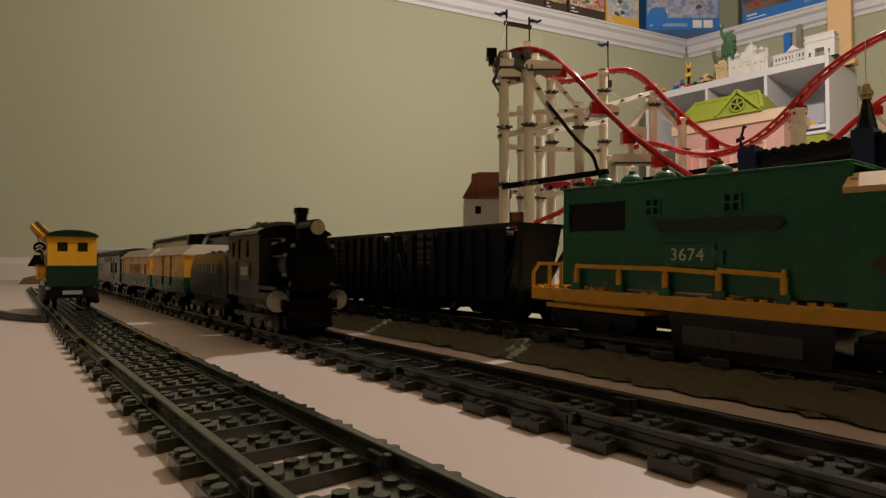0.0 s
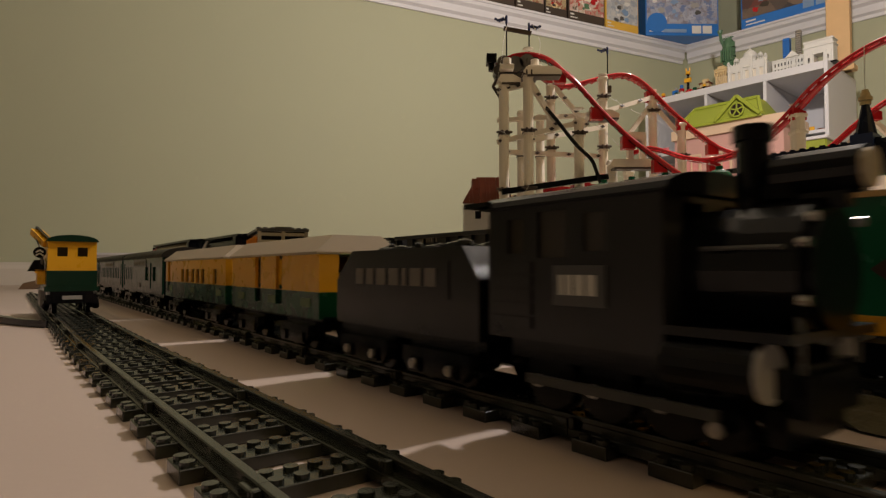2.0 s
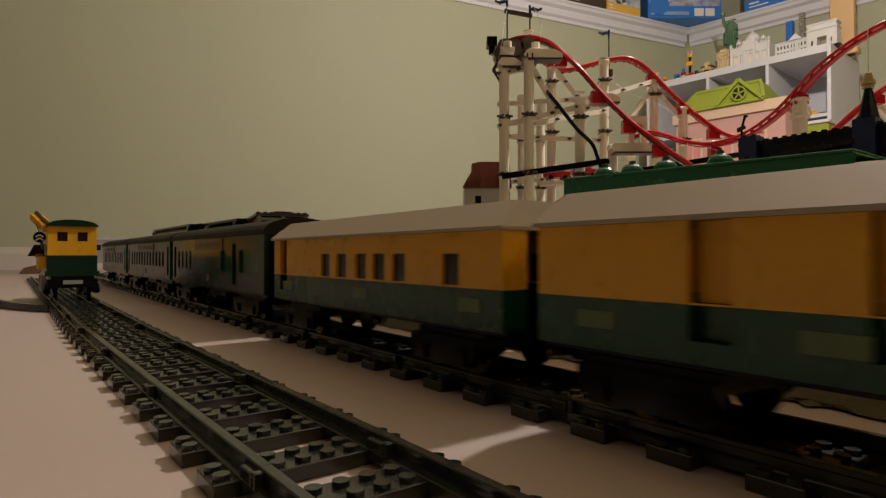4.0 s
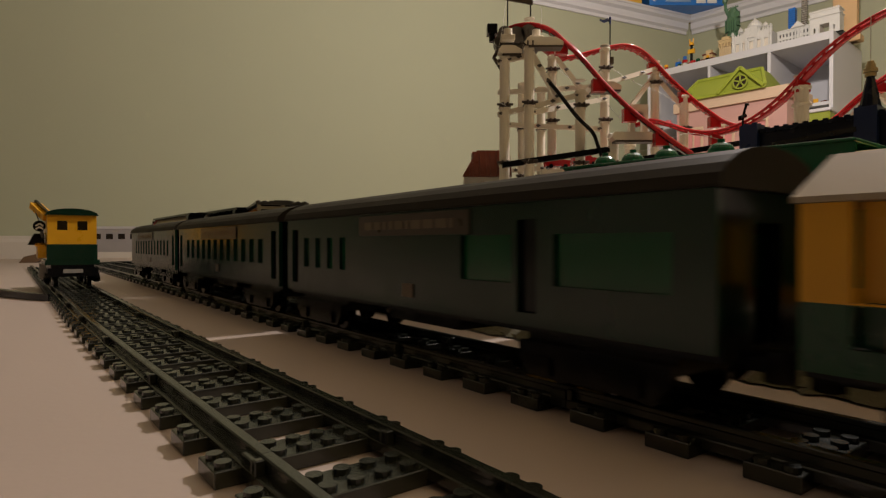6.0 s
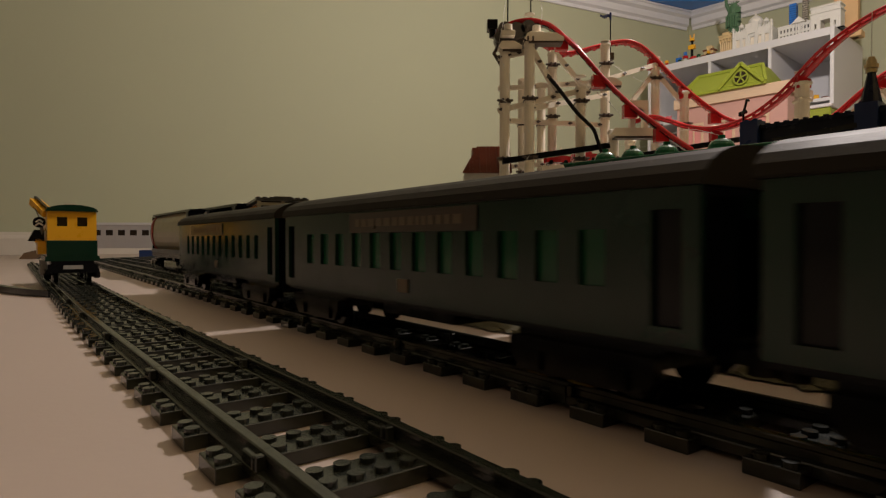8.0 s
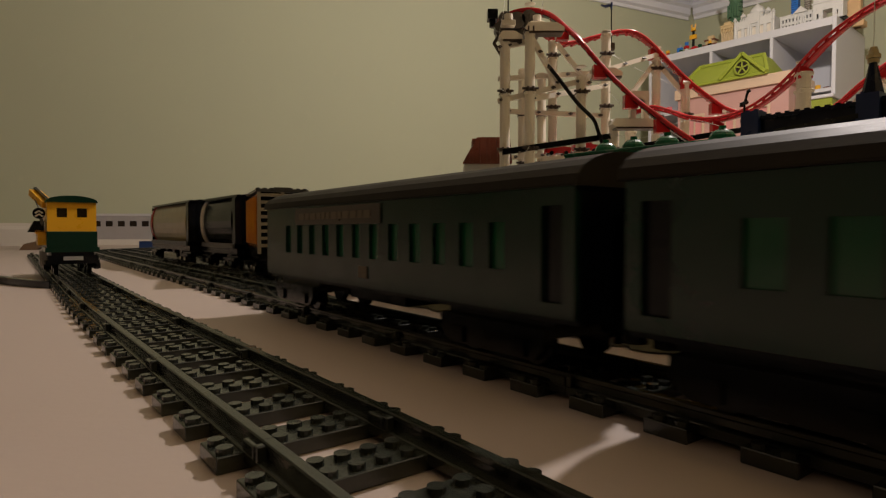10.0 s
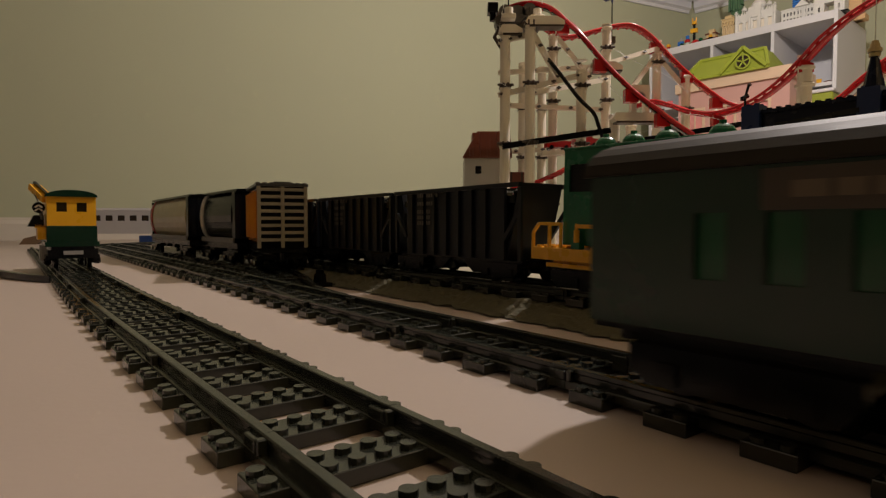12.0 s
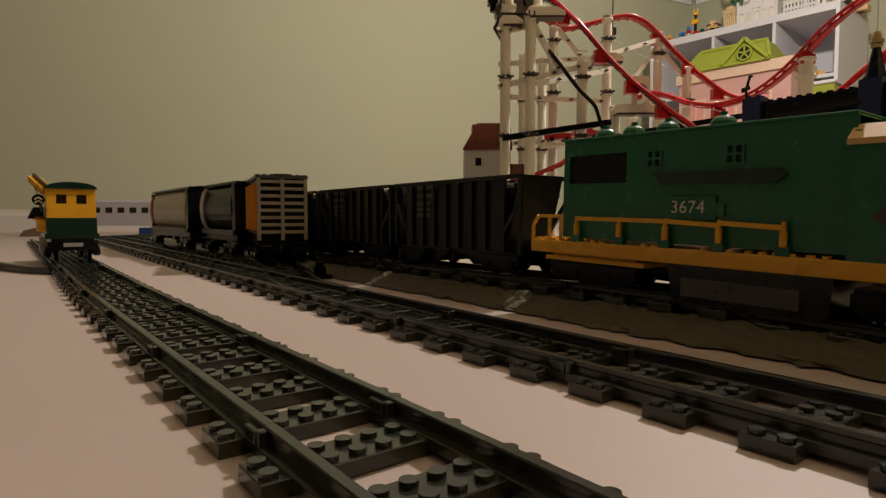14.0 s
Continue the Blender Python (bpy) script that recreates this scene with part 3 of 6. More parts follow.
def make_train():
    loco = steam_locomotive()
    tend = tender()
    a = yellow_car("baggage_car", 0.190, (-0.032, 0.0155), (), "yellow and green baggage car with pale sloping roof")
    a_led = bmesh.new()
    rod(a_led, (0.0905, -0.0075, 0.060), (0.0925, -0.0075, 0.060), 0.0017, 10)
    box_led = part("receiver", made(box, 0.064, 0.0905, -0.012, 0.012, 0.0345, 0.066, 0.001), BLACK, a, "black receiver box inside the open end")
    part("indicator_light", a_led, GREEN_LED, box_led, "glowing green indicator light")
    b = yellow_car("combine_car", 0.264, (-0.120,), (-0.047, -0.024, 0.001, 0.022, 0.043, 0.089), "yellow and green car with row of windows and pale roof")
    c = green_coach("green_baggage_coach", 0.329, ((-0.135, 0.009), (-0.116, 0.008), (-0.098, 0.008), (-0.080, 0.008), (0.0430, 0.0340), (0.100, 0.050)), (0.080, -0.156), (-0.053, 0.050), "dark green baggage coach with rounded roof")
    pane = [(-0.125 + 0.022 * k, 0.012) for k in range(12)]
    d = green_coach("green_passenger_coach", 0.328, pane, (-0.158, 0.147), (-0.06, 0.06), "dark green passenger coach with rounded roof")
    e = green_coach("green_tail_coach", 0.318, [(-0.120 + 0.021 * k, 0.010) for k in range(12)], (0.142,), (-0.10, 0.02), "dark green tail coach with rounded roof")
    for y in (-0.022, 0.022):
        lamp = part("tail_lamp", made(box, -0.1635, -0.1590, y - 0.0045, y + 0.0045, 0.0700, 0.0765, 0.0005), RED, e, "red tail lamp block")
        part("lamp_plate", made(box, -0.1632, -0.1590, y - 0.0045, y + 0.0045, 0.0640, 0.0695, 0.0005), CREAM, lamp, "cream plate below the tail lamp")
    return [(-0.335, 0.163, loco), (-0.165, 0.140, tend), (0.0, 0.190, a), (0.211, 0.264, b), (0.497, 0.329, c), (0.844, 0.328, d), (1.194, 0.318, e)]


TRAIN = make_train()


# ---- standing stock ----
ROOF_TAN = material("warm_tan_plastic", (0.70, 0.45, 0.17), 0.5, 0.1, 40, 0.03)
DIESEL_GREEN = material("deep_green_plastic", (0.007, 0.130, 0.056), 0.24, 0.15, 60, 0.03)


def diesel_locomotive():
    """Local x runs from the porch end (0) towards the viewer's end (-x is away)."""
    t = thing("diesel_locomotive", DIESEL_LINE @ Matrix.Scale(FAR_SIZE, 4), "dark green toy diesel locomotive with yellow walkway", "locomotive")
    X = lambda s: 0.3285 - s
    y0, y1 = -0.032, 0.032
    z = 0.052
    rec = [(X(0.323), X(0.270), 0.094, 0.1155)]
    part("hood_side", made(holed_panel, X(0.3285), X(0.128), z, 0.1265, -0.0265, 0.003, rec), DIESEL_GREEN, t, "dark green hood side with grille opening")
    part("hood_side", made(holed_panel, X(0.3285), X(0.128), z, 0.1265, 0.0265, -0.003, []), DIESEL_GREEN, t)
    part("hood_end", made(box, X(0.3285), X(0.3255), -0.0234, 0.0234, z, 0.1265), DIESEL_GREEN, t)
    part("hood_roof", made(box, X(0.3290), X(0.128), -0.0275, 0.0275, 0.1266, 0.1287, 0.0004), DIESEL_GREEN, t)
    bm = bmesh.new()
    box(bm, X(0.323), X(0.270), -0.0245, -0.0238, 0.094, 0.1155)
    for k in range(7):
        box(bm, X(0.323), X(0.270), -0.0256, -0.0245, 0.0945 + 0.003 * k, 0.0960 + 0.003 * k)
    part("radiator_grille", bm, BLACK, t, "black recessed radiator grille")
    # window-like vents with four openings
    for s0 in (0.2535, 0.198):
        bm = bmesh.new()
        w = 0.012
        xa = X(s0)
        holed_panel(bm, xa, xa + w, 0.1035, 0.1155, -0.0278, 0.0012, [(xa + 0.0015, xa + 0.0050, 0.1045, 0.1090), (xa + 0.0070, xa + 0.0105, 0.1045, 0.1090), (xa + 0.0015, xa + 0.0050, 0.1105, 0.1147), (xa + 0.0070, xa + 0.0105, 0.1105, 0.1147)])
        v = part("vent", bm, DIESEL_GREEN, t)
        part("vent_back", made(box, xa, xa + w, -0.0268, -0.0266, 0.1036, 0.1154), BLACK, v)
    # darker green puts the shade of a recess under the vents into colour
    bm = bmesh.new()
    prism(bm, [(X(0.247), 0.1000), (X(0.165), 0.1000), (X(0.160), 0.0965), (X(0.166), 0.0915), (X(0.240), 0.0915)], -0.0300, -0.0264)
    part("side_blister", bm, COACH_GREEN, t, "raised side ledge, darker green standing for a shaded recess")
    # bulbous fans on the roof
    for s0 in (0.300, 0.275, 0.2475, 0.208):
        bm = bmesh.new()
        rod(bm, (X(s0), -0.012, 0.1287), (X(s0), -0.012, 0.1300), 0.0090, 16)
        dome(bm, X(s0), -0.012, 0.1300, 0.0084, 0.0068, 16, 5)
        rod(bm, (X(s0), -0.012, 0.1365), (X(s0), -0.012, 0.1385), 0.0024, 8)
        part("roof_dome", bm, DIESEL_GREEN, t, "glossy green round roof dome", smooth=False)
    # number board with readable number
    bm = bmesh.new()
    box(bm, X(0.2385), X(0.2015), -0.0288, -0.0265, 0.0685, 0.0845, 0.0004)
    box(bm, X(0.2015), X(0.1965), -0.0284, -0.0265, 0.0710, 0.0795)
    nb = part("number_board", bm, DIESEL_GREEN, t)
    cu = bpy.data.curves.new("number", "FONT")
    cu.body, cu.size, cu.extrude, cu.align_x = "3674", 0.0116, 0.0002, "CENTER"
    cu.space_character = 1.05
    tx = new("number", cu)
    me = bpy.data.meshes.new_from_object(tx)
    bpy.data.objects.remove(tx)
    me.materials.append(LETTER_WHITE)
    num = share("number", me, nb, pose(X(0.2205), -0.0291, 0.0730, 90, 0, 0))
    # deck and porch
    bm = bmesh.new()
    box(bm, X(0.358), X(-0.06), y0, y1, 0.0392, 0.0492, 0.0004)
    studs(bm, [X(0.352) + 0.008 * k for k in range(4)], (-0.028, -0.020, -0.012, -0.004, 0.004, 0.012, 0.020, 0.028), 0.0492)
    for a, n in ((0.296, 2), (0.252, 2), (0.240, 1), (0.208, 3), (0.180, 4), (0.146, 2)):
        studs(bm, [X(a) + 0.008 * k for k in range(n)], (-0.0285,), 0.0492)
    box(bm, X(0.342), X(0.2505), -0.0305, 0.0305, 0.0338, 0.0370)
    box(bm, X(0.338), X(0.26), -0.026, 0.026, 0.0370, 0.0392)
    part("walkway", bm, YELLOW, t, "bright yellow walkway deck")
    for y in (-0.0305, 0.0305):
        bm = bmesh.new()
        bar(bm, (X(0.357), y, 0.0488), (X(0.357), y, 0.061), 0.002, 0.0024)
        bar(bm, (X(0.357), y, 0.061), (X(0.351), y, 0.0685), 0.002, 0.0024)
        bar(bm, (X(0.351), y, 0.0685), (X(0.326), y, 0.0685), 0.002, 0.0026)
        bar(bm, (X(0.339), y, 0.0493), (X(0.339), y, 0.0685), 0.002, 0.0024)
        bar(bm, (X(0.327), y, 0.0493), (X(0.327), y, 0.0685), 0.002, 0.0020)
        part("porch_rail", bm, YELLOW, t)
    posts = (0.311, 0.272, 0.235, 0.198, 0.160)
    bm = bmesh.new()
    for a, b in zip(posts, posts[1:]):
        bar(bm, (X(a), -0.0305, 0.0672), (X(b), -0.0305, 0.0672 if b > 0.2 else 0.0655), 0.0026, 0.0030)
    rail = part("handrail", bm, YELLOW, t)
    for a in posts:
        bm = bmesh.new()
        rod(bm, (X(a), -0.0305, 0.0545), (X(a), -0.0305, 0.0640), 0.0022, 10)
        rod(bm, (X(a), -0.0305, 0.0640), (X(a), -0.0305, 0.0690), 0.0014, 8)
        part("post", bm, YELLOW, rail)
        bm = bmesh.new()
        box(bm, X(a) - 0.004, X(a) + 0.004, -0.032, -0.026, 0.0493, 0.0547)
        part("post_foot", bm, DIESEL_GREEN, rail)
    # cab
    bm = bmesh.new()
    holed_panel(bm, X(0.128), X(-0.03), 0.0493, 0.1099, -0.0318, 0.003, [(X(0.110), X(0.085), 0.083, 0.099)])
    holed_panel(bm, X(0.128), X(-0.03), 0.0493, 0.1099, 0.0318, -0.003, [])
    box(bm, X(0.128), X(0.125), -0.029, 0.029, 0.0493, 0.118)
    cab = part("cab", bm, DIESEL_GREEN, t)
    part("cab_window", made(box, X(0.110), X(0.085), -0.0300, -0.0294, 0.083, 0.099), DARK_GLASS, cab)
    bm = bmesh.new()
    prism(bm, [(-0.034, 0.1100), (0.034, 0.1100), (0.034, 0.1140), (0.024, 0.1215), (-0.024, 0.1215), (-0.034, 0.1132)], X(0.130), X(-0.035), "x")
    part("cab_roof", bm, ROOF_TAN, cab, "warm tan sloped cab roof")
    bm = bmesh.new()
    d = [(X(0.118), 0.073), (X(0.109), 0.080), (X(0.100), 0.073), (X(0.109), 0.066)]
    prism(bm, d, -0.0324, -0.0318)
    part("diamond_emblem", bm, BOARD_BROWN, t, "plain brown diamond emblem")
    # trucks and fuel tank
    for s0 in (0.296, 0.085):
        bogie(t, X(s0), 0.0152, 0.040, gap=0.030, depth=0.029)
        w = bmesh.new()
        for side in (-1, 1):
            rod(w, (X(s0), side * 0.020, 0.0245), (X(s0), side * 0.024, 0.0245), 0.008, 14)
        part("middle_wheel", w, BLACK, t)
    bm = bmesh.new()
    prism(bm, [(X(0.232), 0.0350), (X(0.229), 0.017), (X(0.2255), 0.0135), (X(0.139), 0.0135), (X(0.1355), 0.017), (X(0.1335), 0.0350)], -0.030, 0.030)
    box(bm, X(0.232), X(0.1335), -0.031, 0.031, 0.0350, 0.0392)
    part("fuel_tank", bm, TENDER_GREY, t, "charcoal fuel tank between the trucks")
    box_pts = made(box, X(0.222), X(0.150), -0.0306, -0.0299, 0.0185, 0.0305, 0.0003)
    part("tank_panel", box_pts, DGREY, t)
    coupler(t, X(0.358), 0.034)
    return t


def hopper_car(s_front, ln, label):
    t = thing("hopper_car", on_track((s_front + ln / 2) * FAR_SIZE, C3 - 0.004, 0.0078) @ Matrix.Scale(FAR_SIZE, 4), label, "train car", "black hopper cars")
    h = ln / 2
    top = 0.1055
    rib = made(box, 0.0, 0.0045, -0.0015, 0.0015, 0.037, top - 0.0042)
    rib_mesh = mesh_of("rib", rib, HOPPER_BLACK)
    for side in (-1, 1):
        y = side * 0.0295
        wall = part("side_panel", made(holed_panel, -h + 0.022, h - 0.022, 0.036, top, y, -side * 0.003, []), HOPPER_BLACK, t, "satin black side panel")
        for k in range(int((ln - 0.044) / 0.0205)):
            share("rib", rib_mesh, wall, pose(-h + 0.033 + 0.0205 * k, y + side * 0.0016, 0))
        part("top_sill", made(box, -h, h, *sorted((y + side * 0.0001, y + side * 0.0034)), top - 0.004, top), HOPPER_BLACK, wall)
        for e in (-1, 1):
            xa, xb = e * (h - 0.022), e * h
            part("end_brace", made(bar, (xa, y, 0.055), (xb - e * 0.002, y, 0.080), 0.003, 0.004), HOPPER_BLACK, t)
            part("end_post", made(bar, (xb - e * 0.0015, y, 0.036), (xb - e * 0.0015, y, top - 0.0042), 0.003, 0.004), HOPPER_BLACK, t)
    for e in (-1, 1):
        bm = bmesh.new()
        vs = box(bm, e * (h - 0.024), e * (h - 0.021), -0.0264, 0.0264, 0.036, top)
        for vert in vs:
            if vert.co.z > 0.08:
                vert.co.x += e * 0.018
        part("end_slope", bm, HOPPER_BLACK, t)
    bm = bmesh.new()
    rnd = random.Random(int(s_front * 100))
    for k in range(90):
        dome(bm, rnd.uniform(-h + 0.02, h - 0.02), rnd.uniform(-0.022, 0.022), 0.094, rnd.uniform(0.004, 0.008), rnd.uniform(0.004, 0.0095), 6, 2)
    box(bm, -h + 0.012, h - 0.012, -0.0262, 0.0262, 0.088, 0.0945)
    part("coal_load", bm, BLACK, t)
    bm = bmesh.new()
    for k, (w, z) in enumerate(((0.040, 0.097), (0.034, 0.0885), (0.026, 0.080), (0.026, 0.074), (0.028, 0.068))):
        x = -h + 0.048
        for j in range(int(w / 0.0042)):
            if j % 4 != 3:
                box(bm, x + 0.0042 * j, x + 0.0042 * j + 0.0028, -0.0331, -0.0326, z, z + 0.0040)
    part("lettering", bm, LETTER_DIM, t, "small faded lettering bars")
    bm = bmesh.new()
    box(bm, -h, h, -0.020, 0.020, 0.0325, 0.036)
    for x in (-0.035, 0.035):
        prism(bm, [(x - 0.028, 0.036), (x + 0.028, 0.036), (x + 0.008, 0.022), (x - 0.008, 0.022)], -0.022, 0.022)
    part("underframe", bm, BLACK, t)
    for x in (-h + 0.030, h - 0.030):
        bogie(t, x, 0.0162)
    coupler(t, h, 0.030), coupler(t, -h, 0.030)
    return t


def tank_like_car(s_front, ln, c, body, end, label, rings):
    t = thing("covered_hopper", on_track(s_front + ln / 2, c), label, "train car", "standing freight cars")
    h = ln / 2
    pts = [(-0.018, 0.046), (0.018, 0.046)]
    for k in range(9):
        a = -0.95 + 1.9 * k / 8
        pts.append((0.0305 * math.cos(a) ** 0.6, 0.080 + 0.040 * math.sin(a)))
    for k in range(8, -1, -1):
        a = -0.95 + 1.9 * k / 8
        pts.append((-0.0305 * math.cos(a) ** 0.6, 0.080 + 0.040 * math.sin(a)))
    bm = bmesh.new()
    prism(bm, pts, -h + 0.0202, h - 0.0192, "x")
    part("barrel", bm, body, t)
    bm = bmesh.new()
    prism(bm, [(y * 1.06, 0.080 + (zz - 0.080) * 1.02) for y, zz in pts], -h + 0.005, -h + 0.0200, "x")
    part("end_band", bm, end, t)
    bm = bmesh.new()
    box(bm, h - 0.0190, h - 0.004, -0.0290, 0.0290, 0.046, 0.113, 0.001)
    part("end_frame", bm, BLACK, t)
    for y in (-0.026, 0.026):
        part("end_post", made(box, -h + 0.001, -h + 0.004, y - 0.002, y + 0.002, 0.040, 0.112), BLACK, t)
    bm = bmesh.new()
    box(bm, -h + 0.002, h - 0.003, -0.027, 0.027, 0.1135, 0.1170)
    box(bm, -h - 0.002, -h + 0.010, -0.018, 0.018, 0.1170, 0.1190)
    for k in range(int(ln / 0.016)):
        box(bm, -h + 0.008 + 0.016 * k, -h + 0.018 + 0.016 * k, -0.010, 0.010, 0.1170, 0.1186)
    part("roof_walk", bm, BLACK, t)
    bm = bmesh.new()
    bm.free()
    for y in (-0.0312, 0.0285):
        part("side_sill", made(box, -h + 0.010, h - 0.010, y, y + 0.0027, 0.0405, 0.0475), DGREY, t)
    bm = bmesh.new()
    box(bm, -h, h, -0.028, 0.028, 0.032, 0.040)
    for x in rings:
        prism(bm, [(x - 0.02, 0.046), (x + 0.02, 0.046), (x + 0.006, 0.024), (x - 0.006, 0.024)], -0.020, 0.020)
    part("underframe", bm, BLACK, t)
    for x in (-h + 0.032, h - 0.032):
        bogie(t, x, hubs=True)
    coupler(t, h), coupler(t, -h)
    return t


def louvred_car():
    t = thing("auto_rack_car", on_track(0.70, 0.272, 0, -13), "orange-sided freight car with grey louvred end doors", "train car", "standing freight cars")
    ln = 0.125
    for side in (-1, 1):
        for k in range(6):
            bm = bmesh.new()
            x = -ln + 0.004 + 0.0195 * k
            prism(bm, [(x, 0.046), (x + 0.019, 0.046), (x + 0.019, 0.110), (x, 0.110)], side * 0.029 - 0.0012, side * 0.029 + 0.0012)
            rod(bm, (x + 0.0095, side * 0.0302, 0.05), (x + 0.0095, side * 0.0302, 0.107), 0.003, 8)
            part("orange_panel", bm, ORANGE, t, "glossy orange side panel")
    bm = bmesh.new()
    part("end_wall", made(box, -0.004, 0.0, -0.030, 0.030, 0.036, 0.113), BLACK, t)
    bm.free()
    for y in (-0.030, -0.002, 0.026):
        part("door_post", made(box, 0.0002, 0.003, y, y + 0.004, 0.038, 0.113), GREY_WARM, t, "grey end door post")
    for k in range(8):
        part("door_slat", made(box, 0.0002, 0.0022, -0.0258, 0.0258, 0.046 + 0.0088 * k, 0.0498 + 0.0088 * k), GREY_WARM, t, "grey louvre slat")
    bm = bmesh.new()
    box(bm, -ln, 0.002, -0.0315, 0.0315, 0.1135, 0.1167)
    studs(bm, (-0.004, -0.012, -0.020), (-0.028, -0.020, -0.012, 0.012, 0.020, 0.028), 0.1167)
    box(bm, -0.006, 0.002, -0.010, 0.010, 0.1167, 0.1190)
    part("roof", bm, DGREY, t)
    bm = bmesh.new()
    box(bm, -ln, 0, -0.029, 0.029, 0.032, 0.046)
    part("underframe", bm, BLACK, t)
    bogie(t, -0.034, hubs=True), bogie(t, -ln + 0.034)
    coupler(t, 0.001)
    return t


COACH_PALE = material("dull_white_plastic", (0.40, 0.38, 0.37), 0.35, 0.08, 30, 0.03)
ORANGE = material("amber_plastic", (0.62, 0.22, 0.02), 0.15, 0.2, 120, 0.02)
GREY_WARM = material("warm_grey_plastic", (0.36, 0.32, 0.24), 0.35, 0.1, 60, 0.03)
TANK_TAN = material("olive_tan_plastic", (0.46, 0.37, 0.20), 0.16, 0.1, 60, 0.02)
RED_DARK = material("dark_red_plastic", (0.42, 0.045, 0.045), 0.25, 0.1, 60, 0.03)
diesel_locomotive()
hopper_car(0.372, 0.205, "black toy hopper car loaded with coal beside diesel")
hopper_car(0.588, 0.190, "black toy hopper car loaded with coal")
hopper_car(0.790, 0.190, "black toy hopper car partly behind the freight cars")
tank_like_car(0.835, 0.185, 0.286, BLACK, WHITE, "glossy black covered hopper with white end band", (-0.03, 0.03))
tank_like_car(1.035, 0.315, 0.270, TANK_TAN, RED_DARK, "glossy olive tan covered hopper with dark red ends", (-0.06, 0.0, 0.06))
louvred_car()


def crane_car():
    t = thing("crane_car", on_track(0.912, 0.0680), "yellow and green toy crane car with raised jib", "train car")
    ln, w = 0.10, 0.0275
    bm = bmesh.new()
    holed = [(-0.017, -0.0055, 0.0835, 0.0955), (0.0055, 0.017, 0.0835, 0.0955)]
    tmp = bmesh.new()
    holed_panel(tmp, -w, w, 0.065, 0.103, 0.0, 0.003, holed)
    for v in tmp.verts:
        v.co = Vector((-v.co.y, v.co.x, v.co.z))
    me = bpy.data.meshes.new("front")
    tmp.to_mesh(me)
    tmp.free()
    bm.from_mesh(me)
    for y in (-w, w - 0.003):
        box(bm, -ln, -0.003, y, y + 0.003, 0.065, 0.103)
    cab = part("cab", bm, YELLOW, t, "yellow cab walls")
    for y0, y1, z0, z1 in ((-0.017, -0.0055, 0.0835, 0.0955), (0.0055, 0.017, 0.0835, 0.0955)):
        part("window_pane", made(box, -0.0028, -0.0020, y0, y1, z0, z1), DARK_GLASS, cab)
    bm = bmesh.new()
    box(bm, -ln, 0.001, -w - 0.0008, w + 0.0008, 0.044, 0.0648)
    box(bm, -ln, 0.004, -w - 0.003, w + 0.003, 0.038, 0.044)
    studs(bm, (0.000,), (-0.024, -0.016, -0.008, 0, 0.008, 0.016, 0.024), 0.0440, 0.002)
    part("lower_body", bm, COACH_GREEN, t, "dark green lower body")
    bm = bmesh.new()
    prism(bm, [(-w - 0.002, 0.1030)] + [((w + 0.002) * math.cos(math.pi * k / 10), 0.1035 + 0.0085 * math.sin(math.pi * k / 10)) for k in range(10, -1, -1)] + [(w + 0.002, 0.1030)], -ln, 0.003, "x")
    part("roof", bm, COACH_GREEN, t, "dark green arched roof")
    bm = bmesh.new()
    box(bm, -0.16, 0.004, -0.024, 0.024, 0.0305, 0.038)
    box(bm, 0.0, 0.008, -0.028, 0.028, 0.0225, 0.034)
    part("chassis", bm, BLACK, t)
    part("front_sticker", made(box, 0.0080, 0.0086, -0.011, 0.011, 0.0275, 0.0325), GREY, t, "small grey front plate")
    bogie(t, -0.025), bogie(t, -0.13)
    bm = bmesh.new()
    for x in (-0.04, -0.09):
        box(bm, x, x + 0.012, -0.0335, -0.0275, 0.018, 0.038)
    part("outrigger", bm, GREY, t, "pale grey outrigger legs")
    bm = bmesh.new()
    box(bm, -0.06, -0.014, -w - 0.010, -w - 0.001, 0.047, 0.062)
    box(bm, -0.060, -0.030, -w - 0.012, -w - 0.001, 0.0620, 0.0665)
    part("side_box", bm, YELLOW, t)
    bm = bmesh.new()
    a, b = Vector((-0.030, -0.028, 0.100)), Vector((-0.072, -0.041, 0.1185))
    bar(bm, a, b, 0.0070, 0.0085)
    bar(bm, a + Vector((0, 0.006, 0.002)), a.lerp(b, 0.8) + Vector((0, 0.006, 0.002)), 0.003, 0.0085)
    jib = part("jib", bm, YELLOW, t, "yellow beam crane jib")
    part("jib_frame", made(bar, a + Vector((0.004, 0.0035, 0.006)), b + Vector((0, 0.0035, 0.006)), 0.003, 0.003), BLACK, jib)
    bm = bmesh.new()
    q = Vector((-0.030, -0.0350, 0.0890))
    rod(bm, q + Vector((-0.002, 0, 0)), q + Vector((0.002, 0, 0)), 0.0072, 14)
    part("pulley", bm, BLACK, jib)
    bm = bmesh.new()
    for dz in (-0.0025, 0.0018):
        for k in (-1, 1):
            bar(bm, q + Vector((0.0026, k * 0.0042, dz - 0.0018)), q + Vector((0.0026, 0, dz + 0.0014)), 0.0008, 0.0020)
    part("chevron", bm, WHITE, jib, "white chevron marks")
    bm = bmesh.new()
    rod(bm, q + Vector((0, 0.002, -0.006)), q + Vector((0, 0.004, -0.016)), 0.0022, 6)
    rod(bm, b, q + Vector((0, 0, 0.006)), 0.0008, 6)
    part("hook", bm, DGREY, jib, "dark hook below the pulley")
    bm = bmesh.new()
    prism(bm, [(-w - 0.020, 0.064), (-w - 0.002, 0.064), (-w - 0.002, 0.079), (-w - 0.013, 0.079)], -0.070, -0.030, "x")
    part("winch", bm, BLACK, t)
    return t


crane_car()


